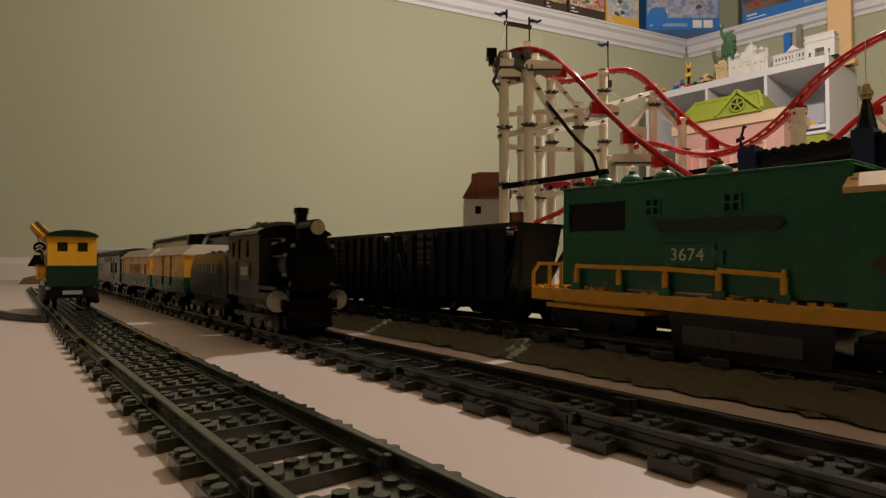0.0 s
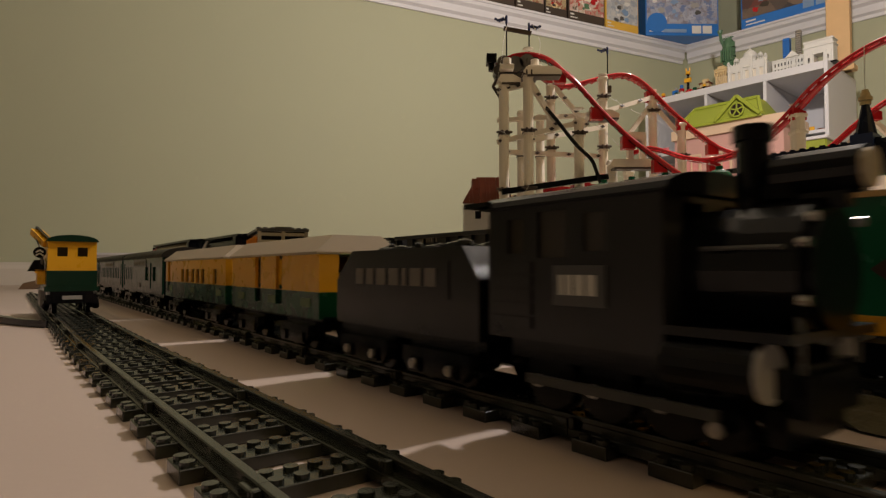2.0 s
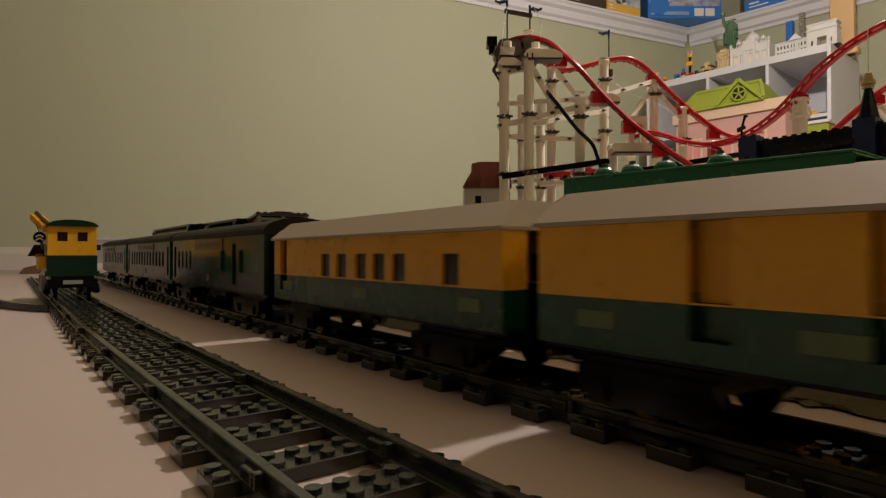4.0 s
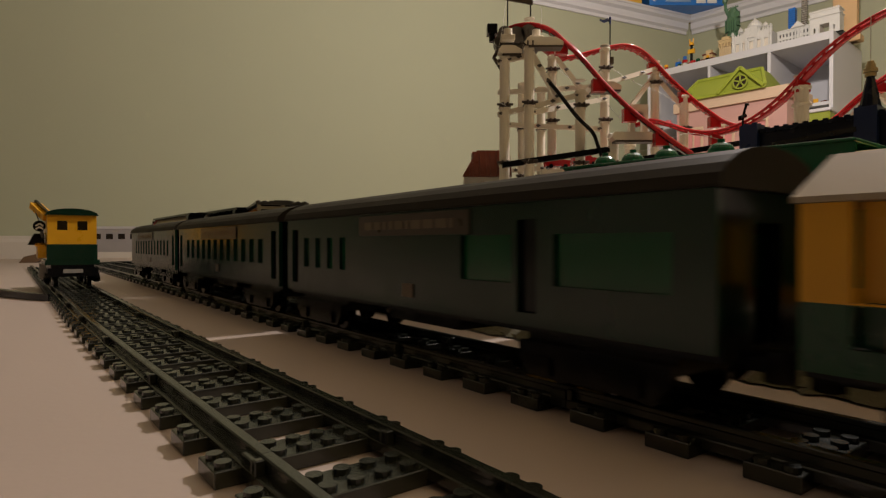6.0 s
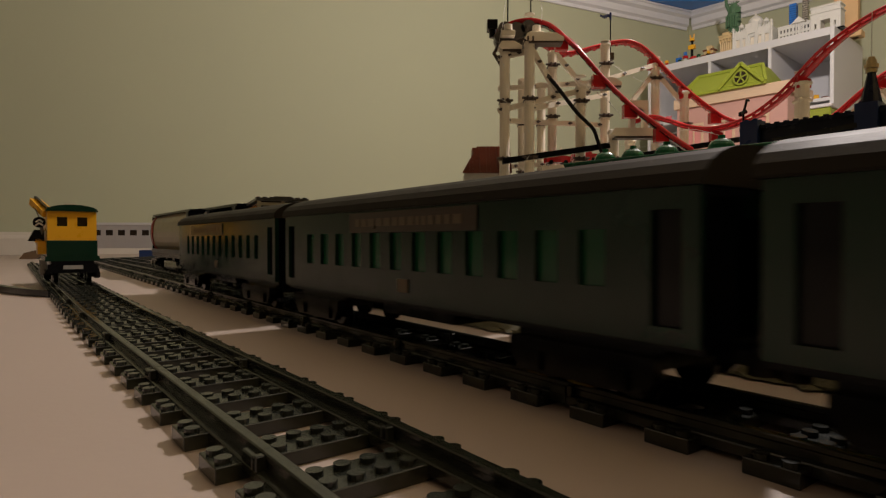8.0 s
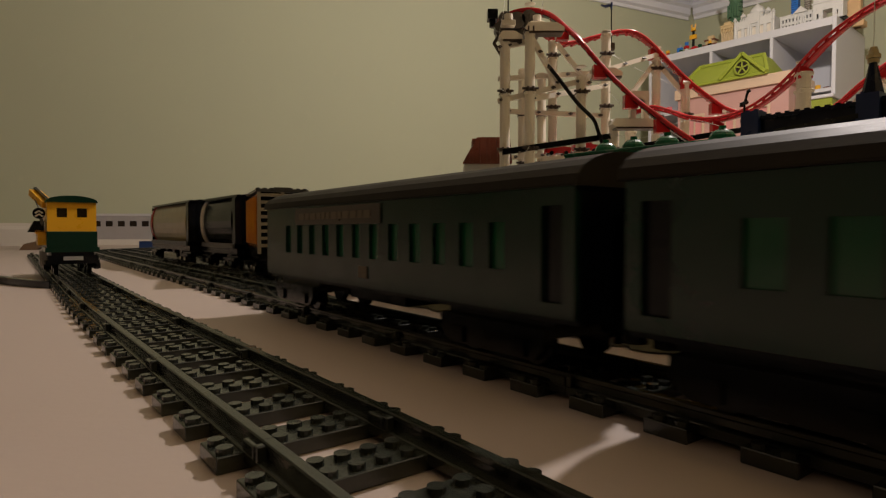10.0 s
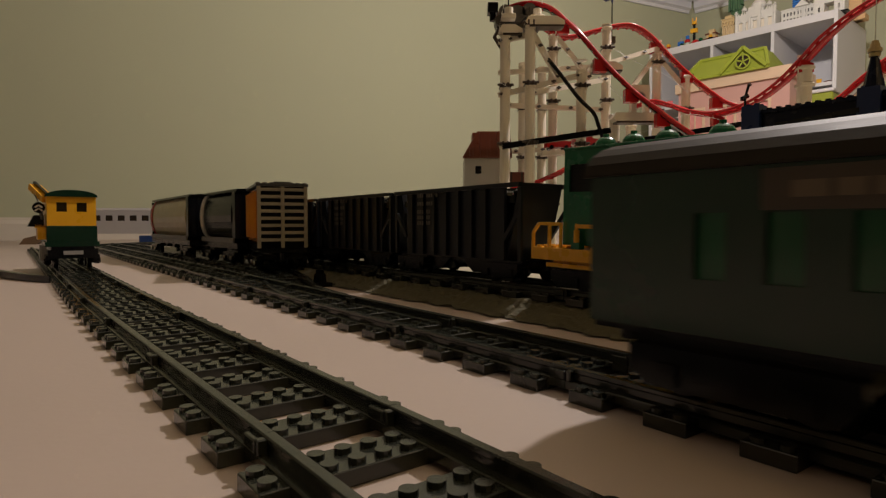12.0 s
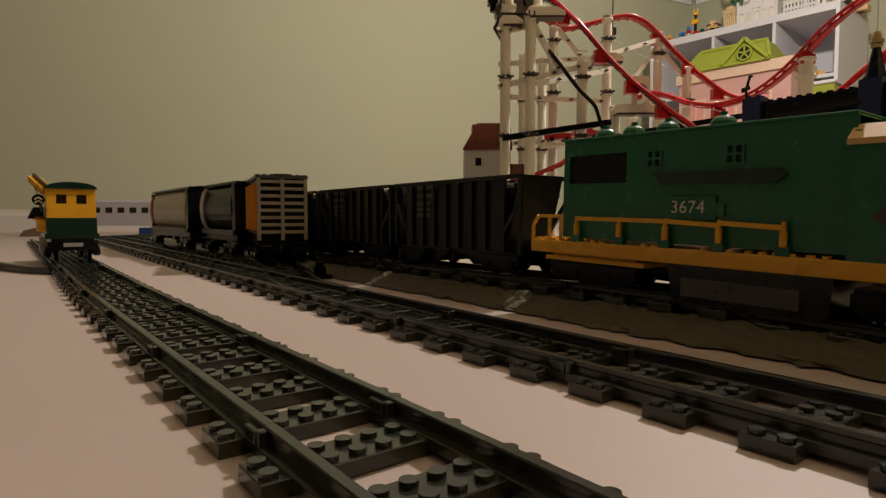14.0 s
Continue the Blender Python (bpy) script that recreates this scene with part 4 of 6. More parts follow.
RUST = material("brown_plastic", (0.14, 0.085, 0.045), 0.4, 0.15, 60, 0.03)


def clamshell_bucket():
    p = Vector((-1.38, 2.0, 0))
    t = thing("clamshell_bucket", pose(p.x, p.y, 0, 0, 0, 20) @ Matrix.Scale(1.7, 4), "brown toy digger bucket lying on the floor", "toy part")
    bm = bmesh.new()
    prism(bm, [(-0.028, 0.0), (0.0, 0.0), (0.024, 0.016), (0.018, 0.022), (-0.020, 0.012)], -0.012, 0.012)
    part("scoop", bm, RUST, t)
    bm = bmesh.new()
    bar(bm, (0.010, 0, 0.016), (0.034, 0, 0.040), 0.008, 0.006)
    part("bucket_arm", bm, RUST, t)
    return t


clamshell_bucket()




def white_coach():
    t = thing("white_coach", pose(-0.945, 2.062, 0.010, 0, 0, 4) @ Matrix.Scale(0.85, 4), "white toy passenger coach with dark square windows", "train car")
    ln = 0.508
    bm = bmesh.new()
    wins = [(-ln + 0.018 + 0.047 * k, -ln + 0.046 + 0.047 * k, 0.082, 0.104) for k in range(10)]
    holed_panel(bm, -ln, 0, 0.030, 0.124, -0.03, 0.003, wins)
    holed_panel(bm, -ln, 0, 0.030, 0.124, 0.03, -0.003, [])
    for x in (-ln, -0.003):
        box(bm, x, x + 0.003, -0.027, 0.027, 0.030, 0.124)
    part("coach_side", bm, COACH_PALE, t)
    for w in wins:
        part("window_pane", made(box, w[0], w[1], -0.0282, -0.0275, w[2], w[3]), DARK_GLASS, t)
    bm = bmesh.new()
    prism(bm, [(-0.031, 0.124), (0.031, 0.124), (0.022, 0.134), (-0.022, 0.134)], -ln, 0, "x")
    part("roof", bm, COACH_PALE, t)
    for x in (-ln + 0.06, -0.10):
        part("bogie", made(box, x - 0.028, x + 0.028, -0.026, 0.026, -0.0117, 0.022, 0.002), BOGIE_BLUE, t, "dark blue bogie")
    return t


white_coach()

# ---- roller coaster ----
def glide(points, n=8):
    """A smooth line through the given points (Catmull-Rom)."""
    p = [Vector(q) for q in points]
    p = [2 * p[0] - p[1]] + p + [2 * p[-1] - p[-2]]
    out = []
    for k in range(1, len(p) - 2):
        a, b, c, d = p[k - 1:k + 3]
        for j in range(n):
            t = j / n
            out.append(0.5 * ((2 * b) + (c - a) * t + (2 * a - 5 * b + 4 * c - d) * t * t + (3 * b - a - 3 * c + d) * t ** 3))
    return out + [p[-2]]


def sweep(bm, line, r, sides=8, off=None):
    """A tube along a line."""
    rings = []
    for k, p in enumerate(line):
        d = (line[min(k + 1, len(line) - 1)] - line[max(k - 1, 0)]).normalized()
        sx = d.cross(Vector((0, 0, 1))).normalized()
        up = sx.cross(d)
        c = p + (sx * off[0] + up * off[1] if off else Vector())
        rings.append([bm.verts.new(c + sx * (r * math.cos(2 * math.pi * i / sides)) + up * (r * math.sin(2 * math.pi * i / sides))) for i in range(sides)])
    for a, b in zip(rings, rings[1:]):
        for i in range(sides):
            bm.faces.new((a[i], a[(i + 1) % sides], b[(i + 1) % sides], b[i]))
    bm.faces.new(rings[0][::-1]), bm.faces.new(rings[-1])


def ribbon(bm, line, w, h, up0):
    rings = []
    for k, p in enumerate(line):
        d = (line[min(k + 1, len(line) - 1)] - line[max(k - 1, 0)]).normalized()
        sx = d.cross(Vector((0, 0, 1))).normalized()
        up = sx.cross(d)
        rings.append([bm.verts.new(p + sx * x + up * (up0 + z)) for x, z in ((-w / 2, 0), (w / 2, 0), (w / 2, h), (-w / 2, h))])
    for a, b in zip(rings, rings[1:]):
        for i in range(4):
            bm.faces.new((a[i], a[(i + 1) % 4], b[(i + 1) % 4], b[i]))
    bm.faces.new(rings[0][::-1]), bm.faces.new(rings[-1])


def coaster_track(parent, pts, chain=False, slots=False):
    line = glide(pts)
    bm = bmesh.new()
    for x in (-0.0105, 0.0105):
        sweep(bm, line, 0.0030, 8, (x, 0.0))
    ribbon(bm, line, 0.016 if slots else 0.0205, 0.0035, -0.0075 if slots else -0.0045)
    tr = part("coaster_rail", bm, RED, parent, "glossy red coaster rail", smooth=True)
    walked = 0.0
    for a, b in zip(line, line[1:]):
        walked += (b - a).length
        if walked > 0.016:
            walked = 0.0
            d = (b - a).normalized()
            sx = d.cross(Vector((0, 0, 1))).normalized()
            up = sx.cross(d)
            part("rail_tie", made(bar, a - sx * 0.0105 - up * 0.0035, a + sx * 0.0105 - up * 0.0035, 0.005, 0.005), RED, tr)
    if chain:
        bm = bmesh.new()
        ribbon(bm, line, 0.0135, 0.0030, -0.0005)
        part("chain", bm, BLACK, tr, "black lift chain between the rails")
        bm = bmesh.new()
        ribbon(bm, line, 0.0150, 0.0016, -0.0064)
        part("under_strip", bm, BLACK, tr, "glossy black strip under the drop")
    return tr


PILLAR_H = 0.1088


def pillar(parent, x, y, top, r=0.0098, base=0.0):
    """A stack of round-cornered columns with dark clips at the joints."""
    bm = bmesh.new()
    z = base
    clips = []
    while z < top - 0.001:
        e = min(z + PILLAR_H, top)
        rod(bm, (x, y, z), (x, y, e - 0.0006), r, 14)
        box(bm, x - r, x + r, y - r, y + r, e - 0.0085, e - 0.0006, 0.002)
        rod(bm, (x, y, z + 0.048), (x, y, z + 0.0495), r + 0.0006, 14)
        clips.append(e)
        z = e
    p = part("pillar", bm, CREAM, parent)
    for e in clips[:-1] if r < 0.012 else ():
        bm = bmesh.new()
        box(bm, x - 0.0108, x + 0.0108, y - 0.0108, y + 0.0108, e - 0.0032, e - 0.0005)
        rod(bm, (x - 0.0150, y - 0.009, e + 0.0016), (x + 0.0150, y - 0.009, e + 0.0016), 0.0024, 8)
        rod(bm, (x - 0.0046, y - 0.0125, e - 0.004), (x - 0.0046, y - 0.0125, e + 0.0046), 0.0022, 8)
        rod(bm, (x + 0.0046, y - 0.0125, e - 0.004), (x + 0.0046, y - 0.0125, e + 0.0046), 0.0022, 8)
        part("clip", bm, CLIP_BROWN, p, "dark brown joint clip")
    return p


CLIP_BROWN = material("dark_brown_plastic", (0.045, 0.028, 0.018), 0.35, 0.15, 60, 0.03)


def flag(parent, x, y, z, k=1):
    bm = bmesh.new()
    line = [Vector((x + k * 0.004 * j, y, z + 0.0022 * math.sin(j * 1.3))) for j in range(7)]
    for a, b in zip(line, line[1:]):
        bar(bm, a, b, 0.0012, 0.0075 if a.x * k < (x * k + 0.014) else 0.0045)
    rod(bm, (x, y, z - 0.008), (x, y, z + 0.008), 0.0024, 8)
    part("flag", bm, NAVY, parent, "navy blue wavy flag")


def roller_coaster():
    t = thing("roller_coaster", pose(0, 0, 0), "cream and red brick-built toy roller coaster", "roller coaster")
    coaster_track(t, ((0.102, 1.20, 0.476), (0.133, 1.18, 0.492), (0.164, 1.16, 0.494), (0.199, 1.15, 0.485), (0.230, 1.14, 0.462), (0.258, 1.12, 0.426),
                      (0.296, 1.10, 0.371), (0.332, 1.08, 0.324), (0.367, 1.06, 0.284), (0.404, 1.05, 0.251), (0.440, 1.04, 0.223)), True)
    coaster_track(t, ((0.212, 1.32, 0.512), (0.259, 1.33, 0.488), (0.293, 1.34, 0.489), (0.342, 1.35, 0.504), (0.390, 1.36, 0.518), (0.433, 1.36, 0.518),
                      (0.476, 1.36, 0.492), (0.524, 1.35, 0.437), (0.572, 1.34, 0.388), (0.615, 1.33, 0.352), (0.653, 1.31, 0.327), (0.705, 1.30, 0.318)))
    coaster_track(t, ((0.428, 1.36, 0.337), (0.474, 1.34, 0.345), (0.508, 1.31, 0.330), (0.533, 1.28, 0.312), (0.565, 1.25, 0.301), (0.594, 1.21, 0.302),
                      (0.620, 1.17, 0.314), (0.643, 1.13, 0.338), (0.663, 1.09, 0.371), (0.680, 1.05, 0.404), (0.709, 1.02, 0.433), (0.754, 0.99, 0.459), (0.816, 0.97, 0.470)), slots=True)
    coaster_track(t, ((0.749, 1.20, 0.285), (0.794, 1.18, 0.325), (0.826, 1.16, 0.360), (0.866, 1.14, 0.396), (0.929, 1.12, 0.434)), slots=True)
    coaster_track(t, ((0.140, 1.20, 0.140), (0.163, 1.20, 0.145), (0.203, 1.20, 0.159), (0.240, 1.21, 0.175), (0.289, 1.22, 0.206)))
    for x, y, top in ((0.117, 1.12, 0.423), (0.161, 1.10, 0.443), (0.223, 1.34, 0.421), (0.233, 1.26, 0.467), (0.261, 1.12, 0.357), (0.343, 1.25, 0.480),
                      (0.324, 1.12, 0.275), (0.368, 1.16, 0.262), (0.489, 1.36, 0.462), (0.548, 1.34, 0.403), (0.601, 1.30, 0.318), (0.663, 1.09, 0.357), (0.849, 1.16, 0.380), (0.180, 1.34, 0.43)):
        pillar(t, x, y, top, 0.0125 if x == 0.663 else 0.0096)
    # tops that carry the rails
    for x0, x1, y, z in ((0.150, 0.222, 1.10, 0.4365), (0.273, 0.335, 1.12, 0.360), (0.311, 0.395, 1.10, 0.262), (0.104, 0.148, 1.12, 0.428)):
        bm = bmesh.new()
        prism(bm, [(x0, z), (x0 + 0.006, z + 0.010), (x1 - 0.014, z + 0.010), (x1, z + 0.002), (x1, z - 0.005), (x0 + 0.006, z - 0.005)], y - 0.014, y + 0.014)
        part("top_block", bm, CREAM, t)
        part("under_plate", made(box, x0 + 0.008, x1 - 0.001, y - 0.013, y + 0.013, z - 0.0085, z - 0.0052), CLIP_BROWN, t)
    # arch block
    bm = bmesh.new()
    holed_panel(bm, 0.345, 0.378, 0.272, 0.322, 1.085, 0.016, [(0.354, 0.369, 0.272, 0.300)])
    rod(bm, (0.3615, 1.085, 0.300), (0.3615, 1.101, 0.300), 0.0085, 12)
    part("arch_block", bm, CREAM, t)
    # red gussets under the rails
    for x, y, z in ((0.228, 1.14, 0.448), (0.290, 1.10, 0.366), (0.340, 1.075, 0.305), (0.390, 1.055, 0.258), (0.484, 1.36, 0.475), (0.548, 1.34, 0.403), (0.612, 1.33, 0.345), (0.574, 1.24, 0.291), (0.663, 1.09, 0.362), (0.849, 1.15, 0.378)):
        bm = bmesh.new()
        prism(bm, [(x - 0.012, z + 0.006), (x + 0.012, z - 0.002), (x + 0.012, z - 0.018), (x - 0.012, z - 0.018)], y - 0.008, y + 0.008)
        part("rail_foot", bm, RED, t)
    beams = (((0.104, 1.12, 0.310), (0.261, 1.12, 0.348)), ((0.121, 1.30, 0.398), (0.340, 1.25, 0.399)), ((0.161, 1.10, 0.309), (0.338, 1.22, 0.365)),
             ((0.130, 1.25, 0.318), (0.339, 1.25, 0.308)), ((0.152, 1.30, 0.227), (0.346, 1.30, 0.240)), ((0.161, 1.10, 0.427), (0.218, 1.12, 0.341)),
             ((0.237, 1.26, 0.467), (0.310, 1.25, 0.373)), ((0.104, 1.12, 0.410), (0.164, 1.12, 0.423)), ((0.354, 1.30, 0.417), (0.502, 1.36, 0.472)))
    for a, b in beams:
        beam = part("beam", made(bar, a, b, 0.0075, 0.0095), CREAM, t)
        va, vb = Vector(a), Vector(b)
        for f in (0.04, 0.34, 0.66, 0.96):
            q = va.lerp(vb, f)
            bm = bmesh.new()
            rod(bm, (q.x, q.y - 0.0075, q.z), (q.x, q.y - 0.0030, q.z), 0.0030, 10)
            rod(bm, (q.x - 0.0045, q.y - 0.0066, q.z), (q.x + 0.0045, q.y - 0.0066, q.z), 0.0016, 6)
            part("pin", bm, CLIP_BROWN, beam, "dark brown joint pin")
    for a, b in (((0.482, 1.36, 0.446), (0.416, 1.34, 0.362)), ((0.495, 1.36, 0.446), (0.546, 1.34, 0.373)), ((0.849, 1.16, 0.37), (0.80, 1.17, 0.30)), ((0.849, 1.16, 0.37), (0.90, 1.17, 0.33))):
        part("brace", made(bar, a, b, 0.0075, 0.0095), CREAM, t)
    part("dark_beam", made(bar, (0.110, 1.095, 0.211), (0.310, 1.10, 0.241), 0.012, 0.0105), BLACK, t, "long black cross beam")
    part("dark_beam", made(bar, (0.400, 1.19, 0.236), (0.620, 1.20, 0.272), 0.012, 0.0105), BLACK, t, "long black cross beam")
    bm = bmesh.new()
    sweep(bm, glide(((0.168, 1.15, 0.452), (0.180, 1.12, 0.401), (0.214, 1.105, 0.351), (0.248, 1.09, 0.300), (0.275, 1.085, 0.271), (0.285, 1.085, 0.247), (0.296, 1.085, 0.215)), 5), 0.0036, 8)
    part("lift_hose", bm, BLACK, t, "black flexible lift hose", smooth=True)
    # lift head with wheels
    bm = bmesh.new()
    for x, z, r in ((0.118, 0.468, 0.013), (0.140, 0.464, 0.016), (0.163, 0.470, 0.014), (0.108, 0.452, 0.010)):
        rod(bm, (x, 1.125, z), (x, 1.155, z), r, 16)
    box(bm, 0.102, 0.185, 1.135, 1.165, 0.440, 0.452)
    part("lift_gear", bm, GREY_DARK, t, "dark grey lift gears")
    for x, y in ((0.122, 1.112), (0.176, 1.118)):
        bm = bmesh.new()
        box(bm, x - 0.013, x + 0.013, y - 0.010, y + 0.010, 0.4475, 0.457, 0.001)
        rod(bm, (x, y - 0.004, 0.457), (x, y - 0.004, 0.468), 0.008, 12)
        part("cream_bearing", bm, CREAM, t)
    bm = bmesh.new()
    box(bm, 0.086, 0.106, 1.145, 1.170, 0.474, 0.493, 0.001)
    rod(bm, (0.096, 1.155, 0.474), (0.096, 1.155, 0.460), 0.006, 10)
    part("motor", bm, BLACK, t, "black lift motor block")
    bm = bmesh.new()
    for a, b in (((0.100, 1.15, 0.462), (0.108, 1.14, 0.440)), ((0.108, 1.14, 0.440), (0.098, 1.14, 0.425)), ((0.098, 1.14, 0.425), (0.112, 1.13, 0.398)), ((0.105, 1.14, 0.436), (0.122, 1.13, 0.430))):
        rod(bm, a, b, 0.0034, 8)
    part("lever", bm, CLIP_BROWN, t)
    for x, y, z0, z1 in ((0.127, 1.16, 0.480, 0.560), (0.172, 1.16, 0.480, 0.547), (0.385, 1.36, 0.486, 0.580)):
        part("flag_pole", made(rod, (x, y, z0), (x, y, z1), 0.0014, 8), BLACK, t)
    bm = bmesh.new()
    bar(bm, (0.121, 1.157, 0.547), (0.176, 1.157, 0.537), 0.004, 0.008)
    part("banner", bm, CLIP_BROWN, t, "brown banner board between the poles")
    flag(t, 0.127, 1.16, 0.566, -1)
    flag(t, 0.172, 1.16, 0.551, 1)
    flag(t, 0.385, 1.36, 0.579, -1)
    part("lantern", made(box, 0.378, 0.392, 1.352, 1.368, 0.478, 0.494, 0.001), CLIP_BROWN, t)
    return t


GREY_DARK = material("gunmetal_plastic", (0.07, 0.06, 0.05), 0.3, 0.2, 70, 0.03)
roller_coaster()


def string_lights():
    """Thin clear wire with tiny bulbs wound through the coaster's frame."""
    t = thing("string_lights", pose(0, 0, 0), "thin clear string lights hung over the coaster", "string lights")
    runs = (((0.127, 1.150, 0.552), (0.118, 1.13, 0.510), (0.112, 1.105, 0.470), (0.104, 1.10, 0.420), (0.118, 1.09, 0.370)),
            ((0.105, 1.10, 0.330), (0.135, 1.09, 0.305), (0.165, 1.085, 0.245), (0.150, 1.085, 0.205)),
            ((0.178, 1.15, 0.552), (0.190, 1.14, 0.515), (0.186, 1.12, 0.480)),
            ((0.245, 1.24, 0.43), (0.275, 1.15, 0.365), (0.300, 1.10, 0.330), (0.330, 1.10, 0.300)),
            ((0.38, 1.33, 0.46), (0.43, 1.33, 0.430), (0.50, 1.33, 0.40), (0.545, 1.32, 0.36)),
            ((0.30, 1.09, 0.245), (0.36, 1.08, 0.235), (0.42, 1.15, 0.260), (0.50, 1.2, 0.290), (0.58, 1.22, 0.280)))
    for run in runs:
        line = glide(run, 6)
        bm = bmesh.new()
        sweep(bm, line, 0.00032, 5)
        wire = part("wire", bm, WHITE, t)
        for k in range(2, len(line), 4):
            bm = bmesh.new()
            rod(bm, line[k], line[k] + Vector((0, 0, 0.004)), 0.0010, 6, 0.0006)
            part("bulb", bm, WHITE, wire)


string_lights()


def coaster_carriage(x, y, z, turn, label):
    t = thing("coaster_carriage", pose(x, y, z, 0, 0, turn), label, "coaster car", "red coaster cars")
    bm = bmesh.new()
    prism(bm, [(-0.024, 0), (0.024, 0), (0.026, 0.012), (0.012, 0.013), (0.008, 0.022), (-0.004, 0.024), (-0.008, 0.012), (-0.018, 0.013), (-0.026, 0.022)], -0.012, 0.012)
    part("shell", bm, RED, t)
    bm = bmesh.new()
    for dx in (-0.015, 0.015):
        rod(bm, (dx, -0.013, 0.0), (dx, 0.013, 0.0), 0.0045, 10)
    part("roller", bm, BLACK, t)
    bm = bmesh.new()
    for dx in (-0.012, 0.006):
        rod(bm, (dx, 0, 0.022), (dx + 0.004, 0, 0.030), 0.0018, 6)
    part("lap_bar", bm, WHITE, t)
    return t


coaster_carriage(0.232, 1.20, 0.222, 5, "red toy coaster car waiting at the station")
coaster_carriage(0.288, 1.20, 0.227, 5, "red toy coaster car waiting at the station")
part("station_platform_carrier", made(bar, (0.20, 1.205, 0.210), (0.33, 1.205, 0.218), 0.03, 0.008), CREAM, bpy.data.objects["roller_coaster"])


def lamp_post():
    t = thing("toy_lamp_post", pose(0.598, 1.175, 0.295), "small black toy lamp post with bracket", "toy lamp")
    bm = bmesh.new()
    rod(bm, (0, 0, 0), (0, 0, 0.020), 0.0022, 8)
    rod(bm, (-0.006, 0, 0.021), (0.006, 0, 0.026), 0.004, 8)
    rod(bm, (0.001, 0, 0.026), (0.007, 0, 0.048), 0.0026, 8)
    dome(bm, 0.008, 0, 0.046, 0.0046, 0.005, 10, 3)
    rod(bm, (-0.006, 0, 0.016), (-0.006, 0, 0.024), 0.0035, 8)
    part("post", bm, BLACK, t)
    return t


lamp_post()


def brick_house():
    """Small grey house with a brown shingled roof."""
    t = thing("brick_house", pose(0.049, 1.35, 0), "pale grey toy house with brown brick roof", "toy house")
    w, d = 0.105, 0.10
    bm = bmesh.new()
    holed_panel(bm, 0, w, 0, 0.218, 0, 0.006, [(0.025, 0.039, 0.183, 0.201)])
    box(bm, 0, w, d - 0.006, d, 0, 0.218)
    box(bm, 0, 0.006, 0.006, d - 0.006, 0, 0.218)
    box(bm, w - 0.006, w, 0.006, d - 0.006, 0, 0.218)
    part("wall", bm, BRICK_GREY, t, "pale grey brick walls")
    part("window", made(box, 0.025, 0.039, 0.004, 0.005, 0.183, 0.201), BLACK, t)
    roof = new("roof")
    roof.parent = t
    k = 0
    for row in range(16):
        z = 0.2185 + row * 0.0042
        y = -0.004 + row * 0.0031
        x = -0.004
        while x < w + 0.003 - 0.001 - row * 0.0:
            nx = min(w + 0.004, x + (0.016 if (row + k) % 2 else 0.024))
            bm = bmesh.new()
            x_in = 0.0023 * row
            box(bm, max(x, x_in - 0.004) + 0.0003, nx - 0.0003, y, y + 0.012, z, z + 0.0043)
            if nx - 0.0003 > max(x, x_in - 0.004) + 0.0013:
                part("roof_brick", bm, MAROON, roof)
            else:
                bm.free()
            x = nx
            k += 1
    part("roof_back", made(box, 0.02, w, 0.045, d, 0.2185, 0.283), MAROON, roof)
    return t


brick_house()


def wooden_crate(x, y, w, h, mat, label):
    t = thing("toy_crate", pose(x, y, 0), label, "toy crate")
    bm = bmesh.new()
    box(bm, 0, w, 0, 0.04, 0, h, 0.001)
    part("crate_body", bm, mat, t)
    bm = bmesh.new()
    for k in range(3):
        box(bm, 0.002 + k * (w - 0.008) / 2, 0.006 + k * (w - 0.008) / 2, -0.002, -0.0005, 0.002, h)
    part("batten", bm, CLIP_BROWN, t)
    return t


wooden_crate(0.150, 1.33, 0.055, 0.185, MAROON, "brown toy crate behind the coaster pillars")


